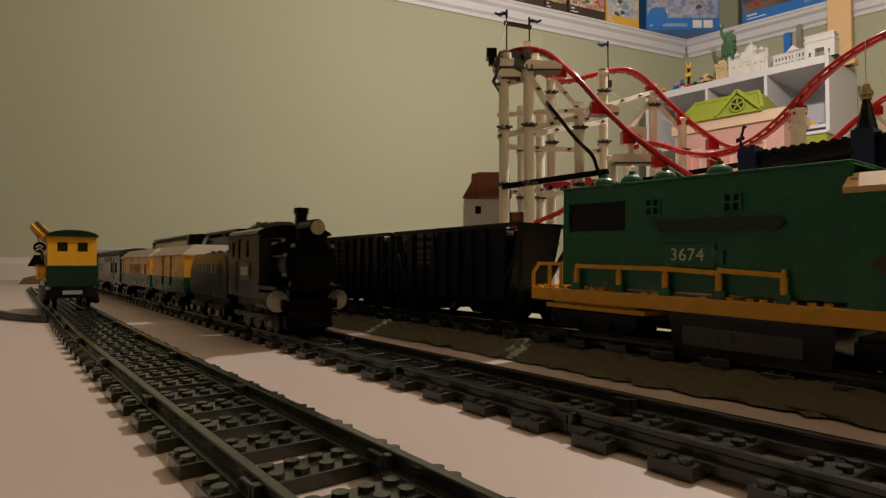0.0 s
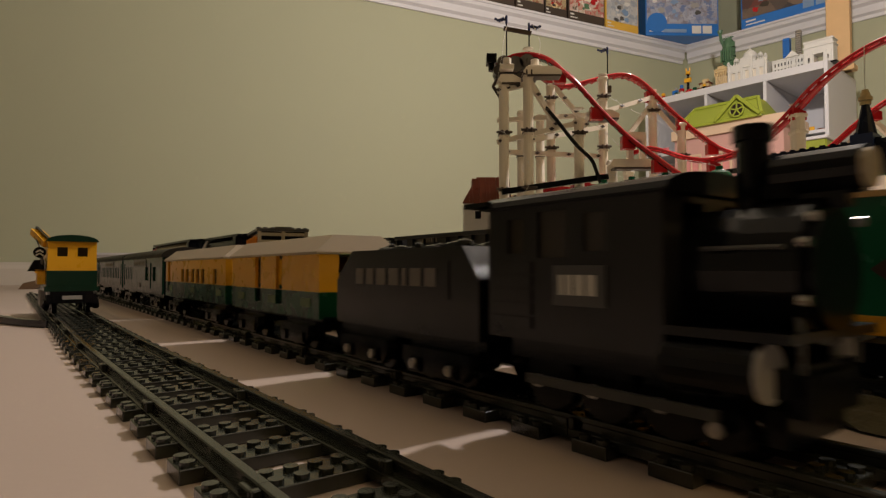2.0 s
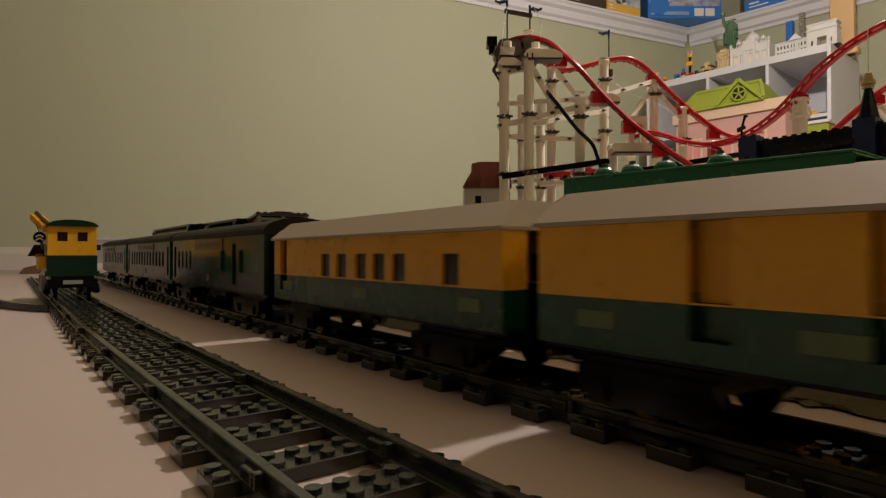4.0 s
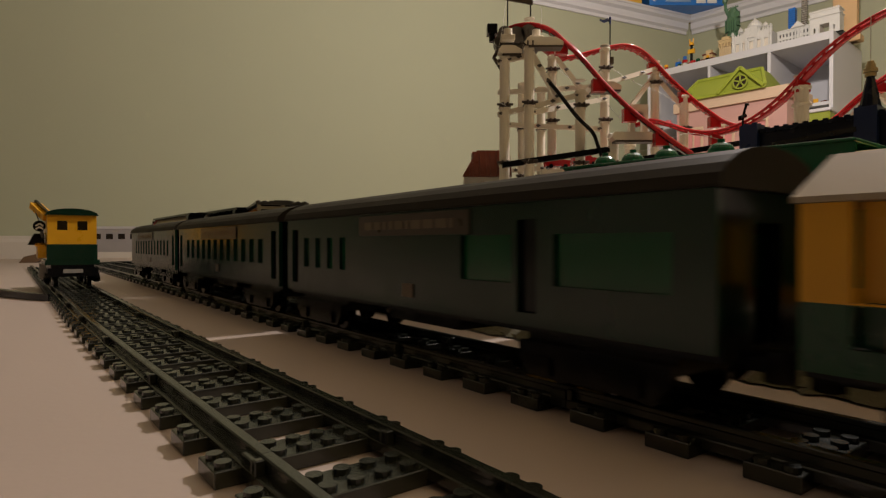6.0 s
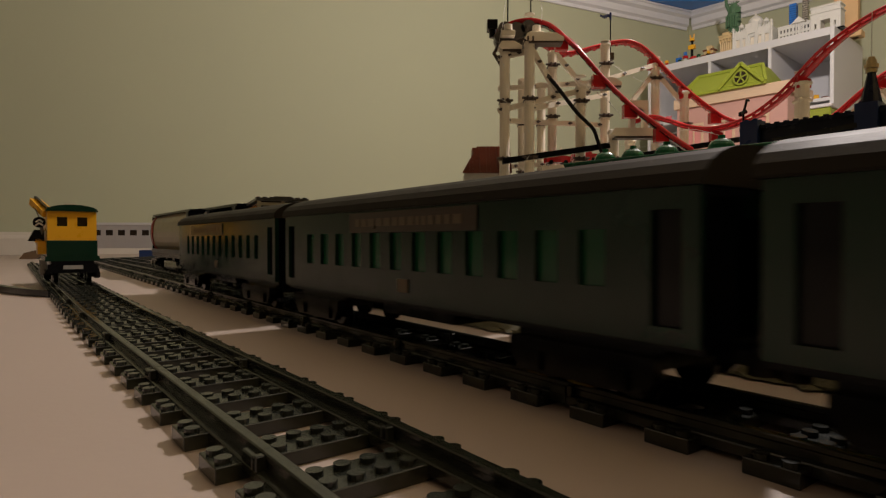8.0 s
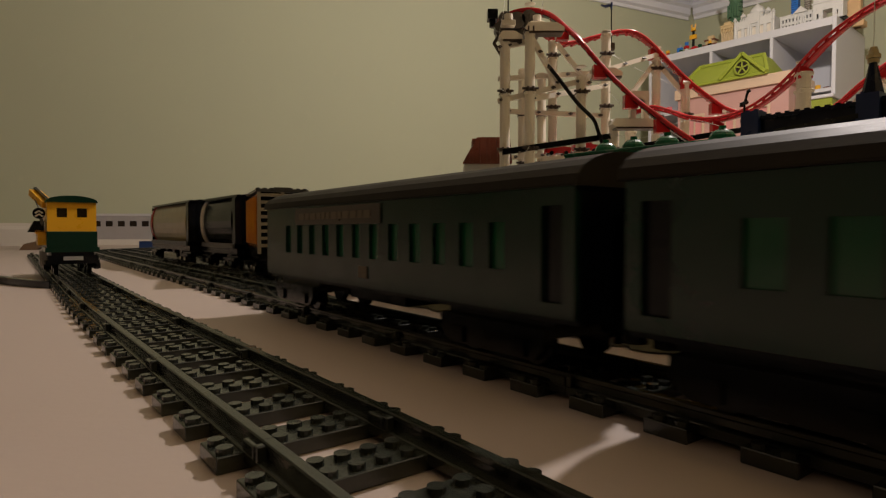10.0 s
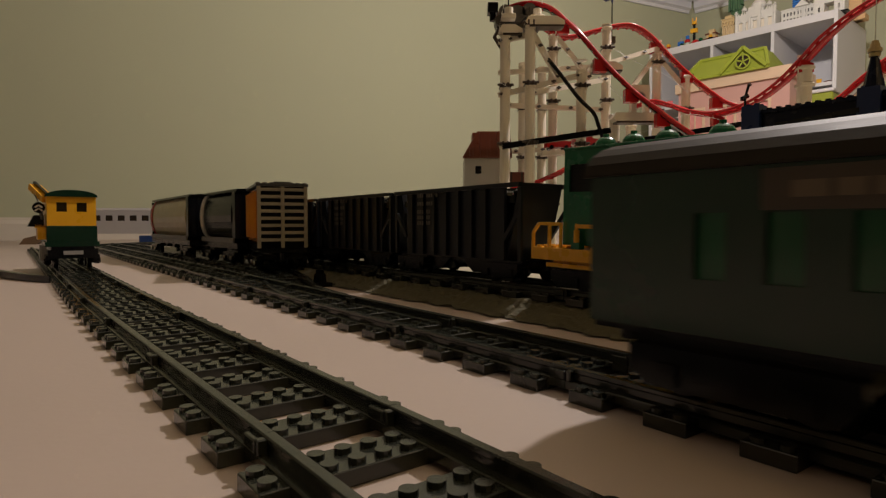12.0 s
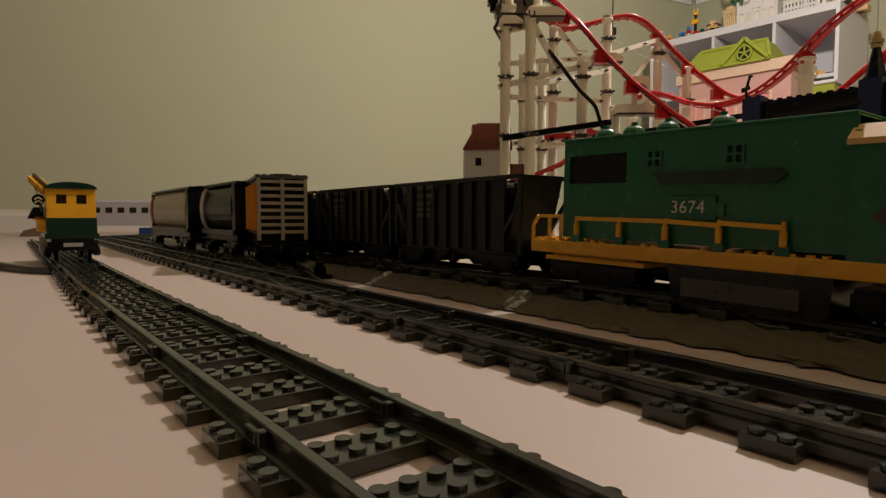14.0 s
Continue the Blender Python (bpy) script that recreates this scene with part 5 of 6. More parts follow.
# ---- navy station building behind the diesel ----
def navy_station():
    t = thing("navy_station", on_track(0.28, 0.56), "dark navy brick-built toy station with studded parapet", "toy building")
    ln, dp, top = 0.34, 0.10, 0.168
    bm = bmesh.new()
    holes = [(0.030 + 0.048 * k, 0.058 + 0.048 * k, 0.070, 0.142) for k in range(6)]
    holed_panel(bm, 0, ln, 0, top, 0, 0.004, holes)
    holed_panel(bm, 0, ln, 0, top, dp, -0.004, [])
    for x in (0, ln - 0.004):
        box(bm, x, x + 0.004, 0.004, dp - 0.004, 0, top)
    box(bm, 0, ln, 0.004, dp - 0.004, top - 0.006, top)
    part("wall", bm, NAVY_DARK, t, "near-black navy walls")
    bm = bmesh.new()
    for h in holes:
        box(bm, h[0], h[1], 0.0045, 0.0052, h[2], h[3])
    part("window", bm, BLACK, t)
    bm = bmesh.new()
    box(bm, -0.002, ln, -0.003, dp + 0.002, top, top + 0.0032)
    studs(bm, [0.006 + 0.008 * k for k in range(41)], (0.001,), top + 0.0032)
    part("parapet", bm, NAVY_DARK, t)
    for x in (0.0, 0.093, 0.210):
        bm = bmesh.new()
        box(bm, x, x + 0.016, -0.006, 0.010, 0, top + 0.0085)
        studs(bm, (x + 0.004, x + 0.012), (-0.002, 0.006), top + 0.0085)
        part("corner_post", bm, NAVY, t, "deep blue brick post")
    bm = bmesh.new()
    bar(bm, (0.030, -0.005, 0.155), (0.095, -0.005, 0.159), 0.004, 0.004)
    part("ledge", bm, TENDER_GREY, t)
    bm = bmesh.new()
    rod(bm, (0.102, 0.002, top + 0.0085), (0.102, 0.002, top + 0.033), 0.0078, 12, 0.0028)
    spire = part("spire", bm, NAVY_DARK, t, "navy cone spire")
    bm = bmesh.new()
    for z, r in ((0.2010, 0.0042), (0.2045, 0.0052), (0.2080, 0.0036), (0.2105, 0.0026)):
        rod(bm, (0.102, 0.002, z), (0.102, 0.002, z + 0.003), r, 10)
    part("finial", bm, TAN, spire, "tan ringed finial")
    part("string", made(rod, (0.102, 0.002, 0.213), (0.102, 0.002, 0.250), 0.0003, 5), WHITE, spire)
    bm = bmesh.new()
    for x in (0.045, 0.062):
        box(bm, x, x + 0.010, -0.008, -0.0055, 0.126, 0.132)
    part("sign", bm, PALE_GREEN, t)
    return t


NAVY_DARK = material("near_black_navy_plastic", (0.004, 0.007, 0.024), 0.25, 0.2, 60, 0.03, shine=0.3)
navy_station()


# ---- white cube shelf ----
SHELF = pose(1.276, 3.677, 0, 0, 0, -48.64)
SHELF_L, SHELF_D, SHELF_T = 1.00, 0.50, 1.125


def shelf_at(x, y, z, turn=0.0):
    return SHELF @ pose(x, y, z, 0, 0, turn)


def cube_shelf():
    t = thing("cube_shelf", SHELF, "white cube shelf unit filled with toys", "shelf")
    for z in (0.02, 0.385, 0.760, SHELF_T - 0.04):
        part("shelf_board", made(box, 0.0182, SHELF_L - 0.0182, 0, SHELF_D, z, z + (0.04 if z > 1 else 0.018), 0.001), WHITE_TRIM, t)
    for x in (0.0, SHELF_L - 0.018):
        part("side_panel", made(box, x, x + 0.018, 0, SHELF_D, 0, SHELF_T, 0.001), WHITE_TRIM, t)
    for x in (0.375, 0.695):
        for z0, z1 in ((0.0385, 0.3845), (0.4035, 0.7595), (0.7785, SHELF_T - 0.0405)):
            part("divider", made(box, x, x + 0.016, 0.001, SHELF_D - 0.006, z0, z1), WHITE_TRIM, t)
    part("back_panel", made(box, 0.0185, SHELF_L - 0.0185, SHELF_D - 0.0055, SHELF_D - 0.001, 0.04, SHELF_T - 0.041), WHITE_TRIM, t)
    return t


cube_shelf()


def onion(bm, x, y, z, r, sides=14):
    prof = ((0.75, 0.0), (1.0, 0.35), (0.98, 0.65), (0.75, 1.0), (0.4, 1.28), (0.12, 1.5), (0.05, 1.8))
    last = None
    for k, h in prof:
        ring = [bm.verts.new((x + r * k * math.cos(2 * math.pi * i / sides), y + r * k * math.sin(2 * math.pi * i / sides), z + r * h)) for i in range(sides)]
        if last:
            for i in range(sides):
                bm.faces.new((last[i], last[(i + 1) % sides], ring[(i + 1) % sides], ring[i]))
        last = ring
    bm.faces.new(last)


def arched_wall(bm, x0, x1, z0, z1, y, thick, n, arch=0.55):
    """A wall with n round-headed niches."""
    w = (x1 - x0) / n
    holes = [(x0 + w * (k + 0.5 - arch / 2), x0 + w * (k + 0.5 + arch / 2), z0, z0 + (z1 - z0) * 0.55) for k in range(n)]
    holed_panel(bm, x0, x1, z0, z1, y, thick, holes)
    for h in holes:
        r = (h[1] - h[0]) / 2
        cx = (h[0] + h[1]) / 2
        seg = 8
        top = h[3] + r * 0.9
        for k in range(seg):
            a0, a1 = math.pi * k / seg, math.pi * (k + 1) / seg
            box(bm, cx + r * math.cos(a1), cx + r * math.cos(a0), *sorted((y - 0.001, y + thick * 0.4)), h[3] + r * 0.85 * min(math.sin(a0), math.sin(a1)), h[3] + r * 0.95)


def white_palace():
    t = thing("white_palace_model", shelf_at(0.478, 0.10, SHELF_T + 0.001) @ Matrix.Diagonal((1.10, 1, 1.2, 1)), "white brick-built palace model with domes on shelf", "toy building")
    w, d = 0.175, 0.12
    part("plinth", made(box, -0.01, w + 0.01, -0.01, d, 0, 0.018, 0.001), WHITE, t)
    bm = bmesh.new()
    arched_wall(bm, 0.0, w, 0.018, 0.100, 0, 0.010, 5)
    box(bm, 0, w, 0.010, d - 0.01, 0.018, 0.098)
    arched_wall(bm, w * 0.33, w * 0.67, 0.018, 0.125, -0.008, 0.008, 1, 0.6)
    for k in range(12):
        box(bm, 0.004 + k * (w - 0.012) / 11, 0.010 + k * (w - 0.012) / 11, 0, 0.006, 0.100, 0.106)
    part("wall", bm, WHITE, t)
    part("niche", made(box, 0.006, w - 0.006, 0.0085, 0.0095, 0.02, 0.08), CREAM, t)
    bm = bmesh.new()
    rod(bm, (w / 2, 0.05, 0.098), (w / 2, 0.05, 0.122), 0.030, 16)
    onion(bm, w / 2, 0.05, 0.120, 0.036)
    part("dome", bm, WHITE, t, "large white onion dome")
    for x in (0.028, w - 0.028):
        for y in (0.022, 0.085):
            bm = bmesh.new()
            for i in range(6):
                a = math.pi / 3 * i
                rod(bm, (x + 0.011 * math.cos(a), y + 0.011 * math.sin(a), 0.098), (x + 0.011 * math.cos(a), y + 0.011 * math.sin(a), 0.122), 0.002, 6)
            onion(bm, x, y, 0.120, 0.0135, 10)
            part("small_dome", bm, WHITE, t)
    for x in (-0.004, w + 0.004):
        bm = bmesh.new()
        rod(bm, (x, 0.0, 0.018), (x, 0.0, 0.110), 0.0065, 10, 0.005)
        rod(bm, (x, 0.0, 0.075), (x, 0.0, 0.079), 0.009, 10)
        rod(bm, (x, 0.0, 0.108), (x, 0.0, 0.112), 0.009, 10)
        onion(bm, x, 0, 0.114, 0.006, 8)
        part("minaret", bm, WHITE, t)
    return t


def tan_temple():
    t = thing("tan_gate_model", shelf_at(0.390, 0.10, SHELF_T + 0.001) @ Matrix.Diagonal((0.78, 1, 0.95, 1)), "tan brick-built gate model with columns on shelf", "toy building")
    w = 0.09
    part("base", made(box, 0, w, 0, 0.09, 0, 0.02, 0.001), TAN, t)
    bm = bmesh.new()
    for k in range(6):
        rod(bm, (0.009 + 0.0145 * k, 0.008, 0.02), (0.009 + 0.0145 * k, 0.008, 0.085), 0.004, 8)
    part("column", bm, TAN, t)
    bm = bmesh.new()
    box(bm, 0.002, w - 0.002, 0.016, 0.085, 0.02, 0.085)
    arched_wall(bm, 0.0, w, 0.087, 0.125, 0.004, 0.010, 4)
    box(bm, 0, w, 0.014, 0.085, 0.087, 0.124)
    box(bm, -0.003, w + 0.003, -0.001, 0.088, 0.124, 0.130)
    box(bm, 0.02, w - 0.02, 0.01, 0.06, 0.130, 0.148)
    part("upper_wall", bm, TAN, t)
    return t


def white_government():
    t = thing("white_mansion_model", shelf_at(0.702, 0.12, SHELF_T + 0.001) @ Matrix.Diagonal((1, 1, 1.15, 1)), "white brick-built mansion model with portico on shelf", "toy building")
    part("base", made(box, 0, 0.155, -0.012, 0.10, 0, 0.014, 0.001), WHITE, t)
    bm = bmesh.new()
    holes = [(0.010 + 0.0165 * k, 0.018 + 0.0165 * k, z, z + 0.016) for k in range(9) for z in (0.022, 0.050)]
    holed_panel(bm, 0.0, 0.155, 0.014, 0.078, 0, 0.006, holes)
    box(bm, 0, 0.155, 0.008, 0.09, 0.014, 0.077)
    box(bm, -0.003, 0.158, -0.003, 0.093, 0.078, 0.083)
    part("wall", bm, WHITE, t)
    part("window", made(box, 0.004, 0.151, 0.0064, 0.0072, 0.018, 0.072), DGREY, t)
    bm = bmesh.new()
    for k in range(5):
        rod(bm, (0.080 + 0.012 * k, -0.012, 0.014), (0.080 + 0.012 * k, -0.012, 0.078), 0.0032, 8)
    prism(bm, [(0.070, 0.080), (0.138, 0.080), (0.104, 0.108)], -0.018, 0.02)
    part("portico", bm, WHITE, t)
    return t


def triumphal_arch():
    t = thing("white_arch_model", shelf_at(0.870, 0.08, SHELF_T + 0.001) @ Matrix.Diagonal((1, 1, 0.92, 1)), "white brick-built triumphal arch model on shelf", "toy building")
    w, d = 0.135, 0.07
    part("base", made(box, -0.012, w + 0.02, -0.02, d + 0.03, 0, 0.008, 0.001), BLACK, t, "black base plate")
    bm = bmesh.new()
    holed_panel(bm, 0, w, 0.008, 0.112, 0, d, [(0.046, 0.089, 0.0085, 0.072), (0.010, 0.027, 0.030, 0.062), (0.108, 0.125, 0.030, 0.062)])
    for cx, zc, rr in ((0.0675, 0.072, 0.0215),):
        for k in range(8):
            a0, a1 = math.pi * k / 8, math.pi * (k + 1) / 8
            box(bm, cx + rr * math.cos(a1), cx + rr * math.cos(a0), -0.0015, -0.0002, zc + rr * 0.8, zc + rr * 1.1)
    for x in (0.008, 0.030, w - 0.042, w - 0.020):
        box(bm, x, x + 0.012, -0.004, 0, 0.008, 0.085)
    for x in (0.014, w - 0.036):
        box(bm, x, x + 0.022, -0.003, 0, 0.055, 0.075)
    box(bm, -0.004, w + 0.004, -0.006, d + 0.004, 0.112, 0.119)
    box(bm, 0.002, w - 0.002, -0.001, d - 0.002, 0.119, 0.142)
    box(bm, -0.003, w + 0.003, -0.005, d + 0.003, 0.142, 0.148)
    for k in range(8):
        box(bm, 0.006 + k * 0.0155, 0.015 + k * 0.0155, -0.003, -0.001, 0.122, 0.139)
    for k in range(14):
        box(bm, 0.001 + k * 0.0097, 0.006 + k * 0.0097, -0.004, 0.004, 0.148, 0.154)
    part("arch", bm, WHITE, t)
    return t


def tower(name, x, y, w, h, mat, label):
    t = thing(name, shelf_at(x, y, SHELF_T + 0.001), label, "toy tower")
    bm = bmesh.new()
    box(bm, -w / 2, w / 2, -w / 2, w / 2, 0.006, h, 0.0008)
    part("shaft", bm, mat, t)
    part("base", made(box, -w * 0.9, w * 0.9, -w * 0.9, w * 0.9, 0, 0.006), BLACK, t)
    bm = bmesh.new()
    for k in range(int(h / 0.012) - 1):
        box(bm, -w / 2 - 0.0006, w / 2 + 0.0006, -w / 2 - 0.0006, w / 2 + 0.0006, 0.014 + 0.012 * k, 0.0165 + 0.012 * k)
    part("storey_band", bm, DARK_GLASS, t)
    return t


def green_statue():
    """Plain stepped robe with raised arm on a tan pedestal; one mesh."""
    bm = bmesh.new()
    rod(bm, (0, 0, 0), (0, 0, 0.10), 0.040, 8, 0.036)
    for k, (z, r) in enumerate(((0.10, 0.034), (0.135, 0.036), (0.17, 0.037), (0.205, 0.039), (0.24, 0.036), (0.27, 0.028))):
        rod(bm, (0.002 * (-1) ** k, 0, z), (0, 0, z + 0.036), r, 9, r * 0.9)
    dome(bm, 0, 0, 0.305, 0.020, 0.026, 10, 4)
    rod(bm, (0, 0, 0.285), (0, 0, 0.308), 0.012, 8)
    for k in range(7):
        a = math.pi * (k + 0.5) / 7
        rod(bm, (0.016 * math.cos(a), -0.004, 0.322), (0.032 * math.cos(a), -0.004, 0.326 + 0.014 * math.sin(a)), 0.003, 5)
    rod(bm, (-0.024, 0, 0.27), (-0.038, -0.01, 0.33), 0.011, 8)
    rod(bm, (-0.038, -0.01, 0.33), (-0.042, -0.012, 0.385), 0.008, 8)
    rod(bm, (-0.042, -0.012, 0.38), (-0.042, -0.012, 0.40), 0.013, 8, 0.016)
    box(bm, 0.018, 0.045, -0.03, -0.02, 0.235, 0.275)
    for k in range(5):
        box(bm, -0.03 + 0.013 * k, -0.022 + 0.013 * k, -0.04, -0.034, 0.12 + 0.01 * (k % 2), 0.22)
    ob = part("green_statue", bm, SAND_GREEN, None)
    ob.matrix_basis = shelf_at(0.420, 0.235, SHELF_T + 0.10) @ Matrix.Diagonal((1.05, 1.05, 0.74, 1))
    tagged(ob, "sand green brick-built robed statue with raised arm", "statue")
    t = thing("statue_pedestal", shelf_at(0.420, 0.235, SHELF_T + 0.001), "tan brick-built pedestal under the green statue", "pedestal")
    part("pedestal_block", made(box, -0.05, 0.05, -0.04, 0.04, 0, 0.099, 0.002), TAN, t)
    part("pedestal_step", made(box, -0.06, 0.06, -0.044, 0.044, 0.0, 0.02, 0.001), TAN, t)


def shelf_clutter():
    rnd = random.Random(11)
    palette = (RED, BLUE, YELLOW, BLACK, WHITE, TAN, GREEN, MAROON, GREY)
    spots = [(0.06, 0.12), (0.10, 0.18), (0.145, 0.14), (0.175, 0.06), (0.215, 0.05), (0.235, 0.15), (0.262, 0.20), (0.29, 0.06), (0.31, 0.16), (0.345, 0.07)]
    for k, (x, y) in enumerate(spots):
        t = thing("brick_toy", shelf_at(x, y, SHELF_T + 0.001, rnd.uniform(-40, 40)), "small colourful brick-built toy on the shelf top", "toy", "small toys on the shelf top")
        z = 0.0
        for j in range(rnd.randint(2, 4)):
            w, d, h = rnd.uniform(0.012, 0.026), rnd.uniform(0.012, 0.022), rnd.uniform(0.008, 0.022)
            bm = bmesh.new()
            box(bm, -w / 2, w / 2, -d / 2, d / 2, z, z + h, 0.0008)
            studs(bm, (-0.004, 0.004), (-0.004, 0.004), z + h)
            part("brick", bm, palette[rnd.randrange(len(palette))], t)
            z += h + 0.0018
    t = thing("totem_toy", shelf_at(0.212, 0.14, SHELF_T + 0.001), "tall thin black and yellow brick toy", "toy")
    part("pole", made(rod, (0, 0, 0), (0, 0, 0.150), 0.010, 8, 0.007), BLACK, t)
    bm = bmesh.new()
    dome(bm, 0, 0, 0.150, 0.016, 0.022, 10, 4)
    rod(bm, (-0.010, 0, 0.162), (-0.012, 0, 0.190), 0.004, 6)
    rod(bm, (0.010, 0, 0.162), (0.012, 0, 0.190), 0.004, 6)
    part("top", bm, YELLOW, t)
    part("wing", made(box, -0.02, 0.02, -0.0105, 0.006, 0.10, 0.125), YELLOW, t)
    t = thing("red_pot_toy", shelf_at(0.245, 0.09, SHELF_T + 0.001), "rounded red toy on the shelf top", "toy")
    bm = bmesh.new()
    dome(bm, 0, 0, 0.0, 0.034, 0.042, 12, 5)
    part("cover", bm, RED, t)
    t = thing("pagoda_toy", shelf_at(0.335, 0.11, SHELF_T + 0.001), "small tan and brown brick-built pagoda", "toy building")
    z = 0
    for r, m in ((0.035, TAN), (0.042, MAROON), (0.026, TAN), (0.032, MAROON), (0.016, TAN)):
        h = 0.022 if m is TAN else 0.008
        bm = bmesh.new()
        box(bm, -r, r, -r * 0.8, r * 0.8, z, z + h)
        part("tier", bm, m, t)
        z += h
    # inside the cubes
    for k in range(22):
        cell = k % 3
        x = (0.03, 0.40, 0.72)[cell] + rnd.uniform(0.02, 0.24)
        t = thing("brick_toy", shelf_at(x, rnd.uniform(0.05, 0.25), 0.779 if k % 2 else 0.404, rnd.uniform(-40, 40)), "small colourful brick-built toy inside the shelf", "toy", "small toys in the shelf cubes")
        z = 0.0
        for j in range(rnd.randint(1, 4)):
            w, d, h = rnd.uniform(0.015, 0.05), rnd.uniform(0.015, 0.04), rnd.uniform(0.01, 0.03)
            bm = bmesh.new()
            box(bm, -w / 2, w / 2, -d / 2, d / 2, z, z + h, 0.001)
            part("brick", bm, palette[rnd.randrange(len(palette))], t)
            z += h


white_palace()
tan_temple()
white_government()
triumphal_arch()
tower("blue_tower_model", 0.745, 0.22, 0.034, 0.235, BLUE, "slim blue brick-built tower on shelf")
tower("dark_tower_model", 0.805, 0.22, 0.026, 0.265, STEEL, "slim dark metallic tower model on shelf")
green_statue()
shelf_clutter()


def pine_post():
    t = thing("pine_post", shelf_at(0.975, 0.30, SHELF_T + 0.001), "tall pale pine board standing on the shelf", "post")
    part("board", made(box, -0.055, 0.055, -0.02, 0.02, 0, 1.25, 0.002), WOOD, t)
    part("foot", made(box, -0.075, 0.075, -0.04, 0.03, 0, 0.03, 0.002), WOOD, t)


pine_post()


# ---- pink doll house ----
def doll_house():
    t = thing("doll_house", SHELF @ pose(0.395, -0.40, 0), "pink plastic doll house with lime green roof", "doll house")
    w, d, eave = 0.53, 0.30, 0.798
    bm = bmesh.new()
    holes = [(0.05 + 0.155 * k, 0.13 + 0.155 * k, z, z + 0.15) for k in range(3) for z in (0.12, 0.50)]
    holed_panel(bm, 0, w, 0, eave - 0.05, 0, 0.012, holes)
    box(bm, 0, w, d - 0.01, d, 0, eave - 0.05)
    box(bm, 0, 0.012, 0.012, d - 0.01, 0, eave - 0.05)
    box(bm, w - 0.012, w, 0.012, d - 0.01, 0, eave - 0.05)
    part("wall", bm, PINK, t, "pink plastic walls")
    bm = bmesh.new()
    box(bm, -0.012, w + 0.012, -0.014, d + 0.01, eave - 0.05, eave)
    part("cornice", bm, PEACH, t, "peach cornice band")
    for h in holes:
        bm = bmesh.new()
        x0, x1, z0, z1 = h
        holed_panel(bm, x0 - 0.012, x1 + 0.012, z0 - 0.012, z1 + 0.012, -0.006, 0.006, [h])
        box(bm, (x0 + x1) / 2 - 0.003, (x0 + x1) / 2 + 0.003, -0.004, 0.004, z0, z1)
        wn = part("window", bm, PEACH, t)
        part("pane", made(box, x0, x1, 0.005, 0.006, z0, z1), PINK_DARK, wn)
    # roof: hipped slab with a gable and round window
    ra, rb, rise = 0.030, w - 0.085, 0.115
    bm = bmesh.new()
    lo = [(ra, -0.03), (rb, -0.03), (rb, d + 0.01), (ra, d + 0.01)]
    hi = [(ra + 0.05, 0.07), (rb - 0.05, 0.07), (rb - 0.05, 0.17), (ra + 0.05, 0.17)]
    r = [[bm.verts.new((x, y, z)) for x, y in q] for q, z in ((lo, eave), (lo, eave + 0.012), (hi, eave + rise))]
    for a, b in zip(r, r[1:]):
        for i in range(4):
            bm.faces.new((a[i], a[(i + 1) % 4], b[(i + 1) % 4], b[i]))
    bm.faces.new(r[0][::-1]), bm.faces.new(r[-1])
    roof = part("roof", bm, LIME, t, "lime green plastic roof")
    for xa, xb in ((ra, ra + 0.05), (rb, rb - 0.05)):
        part("roof_trim", made(bar, (xa, -0.03, eave + 0.012), (xb, 0.07, eave + rise + 0.004), 0.014, 0.014), LIME, roof)
    part("roof_trim", made(bar, (ra + 0.05, 0.07, eave + rise + 0.004), (rb - 0.05, 0.07, eave + rise + 0.004), 0.014, 0.014), LIME, roof)
    cx = 0.335
    bm = bmesh.new()
    prism(bm, [(cx - 0.098, eave + 0.010), (cx + 0.098, eave + 0.010), (cx, eave + 0.108)], -0.024, 0.09)
    part("gable", bm, LIME, roof)
    for k in (-1, 1):
        part("gable_trim", made(bar, (cx + k * 0.106, -0.032, eave + 0.010), (cx, -0.032, eave + 0.116), 0.018, 0.015), LIME, roof)
    for x, rr, y in ((cx, 0.033, -0.034), (ra + 0.035, 0.020, -0.030)):
        zc = eave + 0.047 if x == cx else eave + 0.032
        bm = bmesh.new()
        rod(bm, (x, y + 0.02, zc), (x, y, zc), rr, 20)
        part("round_window", bm, DARK_GLASS, roof, "dark round window with spokes")
        bm = bmesh.new()
        for k in range(5):
            a = 2 * math.pi * k / 5 + math.pi / 2
            bar(bm, (x, y - 0.002, zc), (x + rr * math.cos(a), y - 0.002, zc + rr * math.sin(a)), 0.004, 0.006)
        for k in range(20):
            a, b = 2 * math.pi * k / 20, 2 * math.pi * (k + 1) / 20
            bar(bm, (x + rr * math.cos(a), y - 0.002, zc + rr * math.sin(a)), (x + rr * math.cos(b), y - 0.002, zc + rr * math.sin(b)), 0.006, 0.007)
        part("spoke", bm, LIME, roof)
    return t


PEACH = material("peach_plastic", (0.60, 0.44, 0.30), 0.4, 0.06, 20, 0.03)
PINK_DARK = material("rose_plastic", (0.62, 0.26, 0.24), 0.3, 0.08, 20, 0.0)
doll_house()


def lime_box():
    t = thing("lime_storage_box", SHELF @ pose(0.80, -0.12, 0), "lime green plastic storage box beside the doll house", "box")
    part("tub", made(box, 0, 0.22, 0, 0.14, 0, 0.705, 0.006), LIME, t)
    part("lid", made(box, -0.006, 0.226, -0.006, 0.146, 0.7055, 0.722, 0.003), WHITE_TRIM, t)


lime_box()


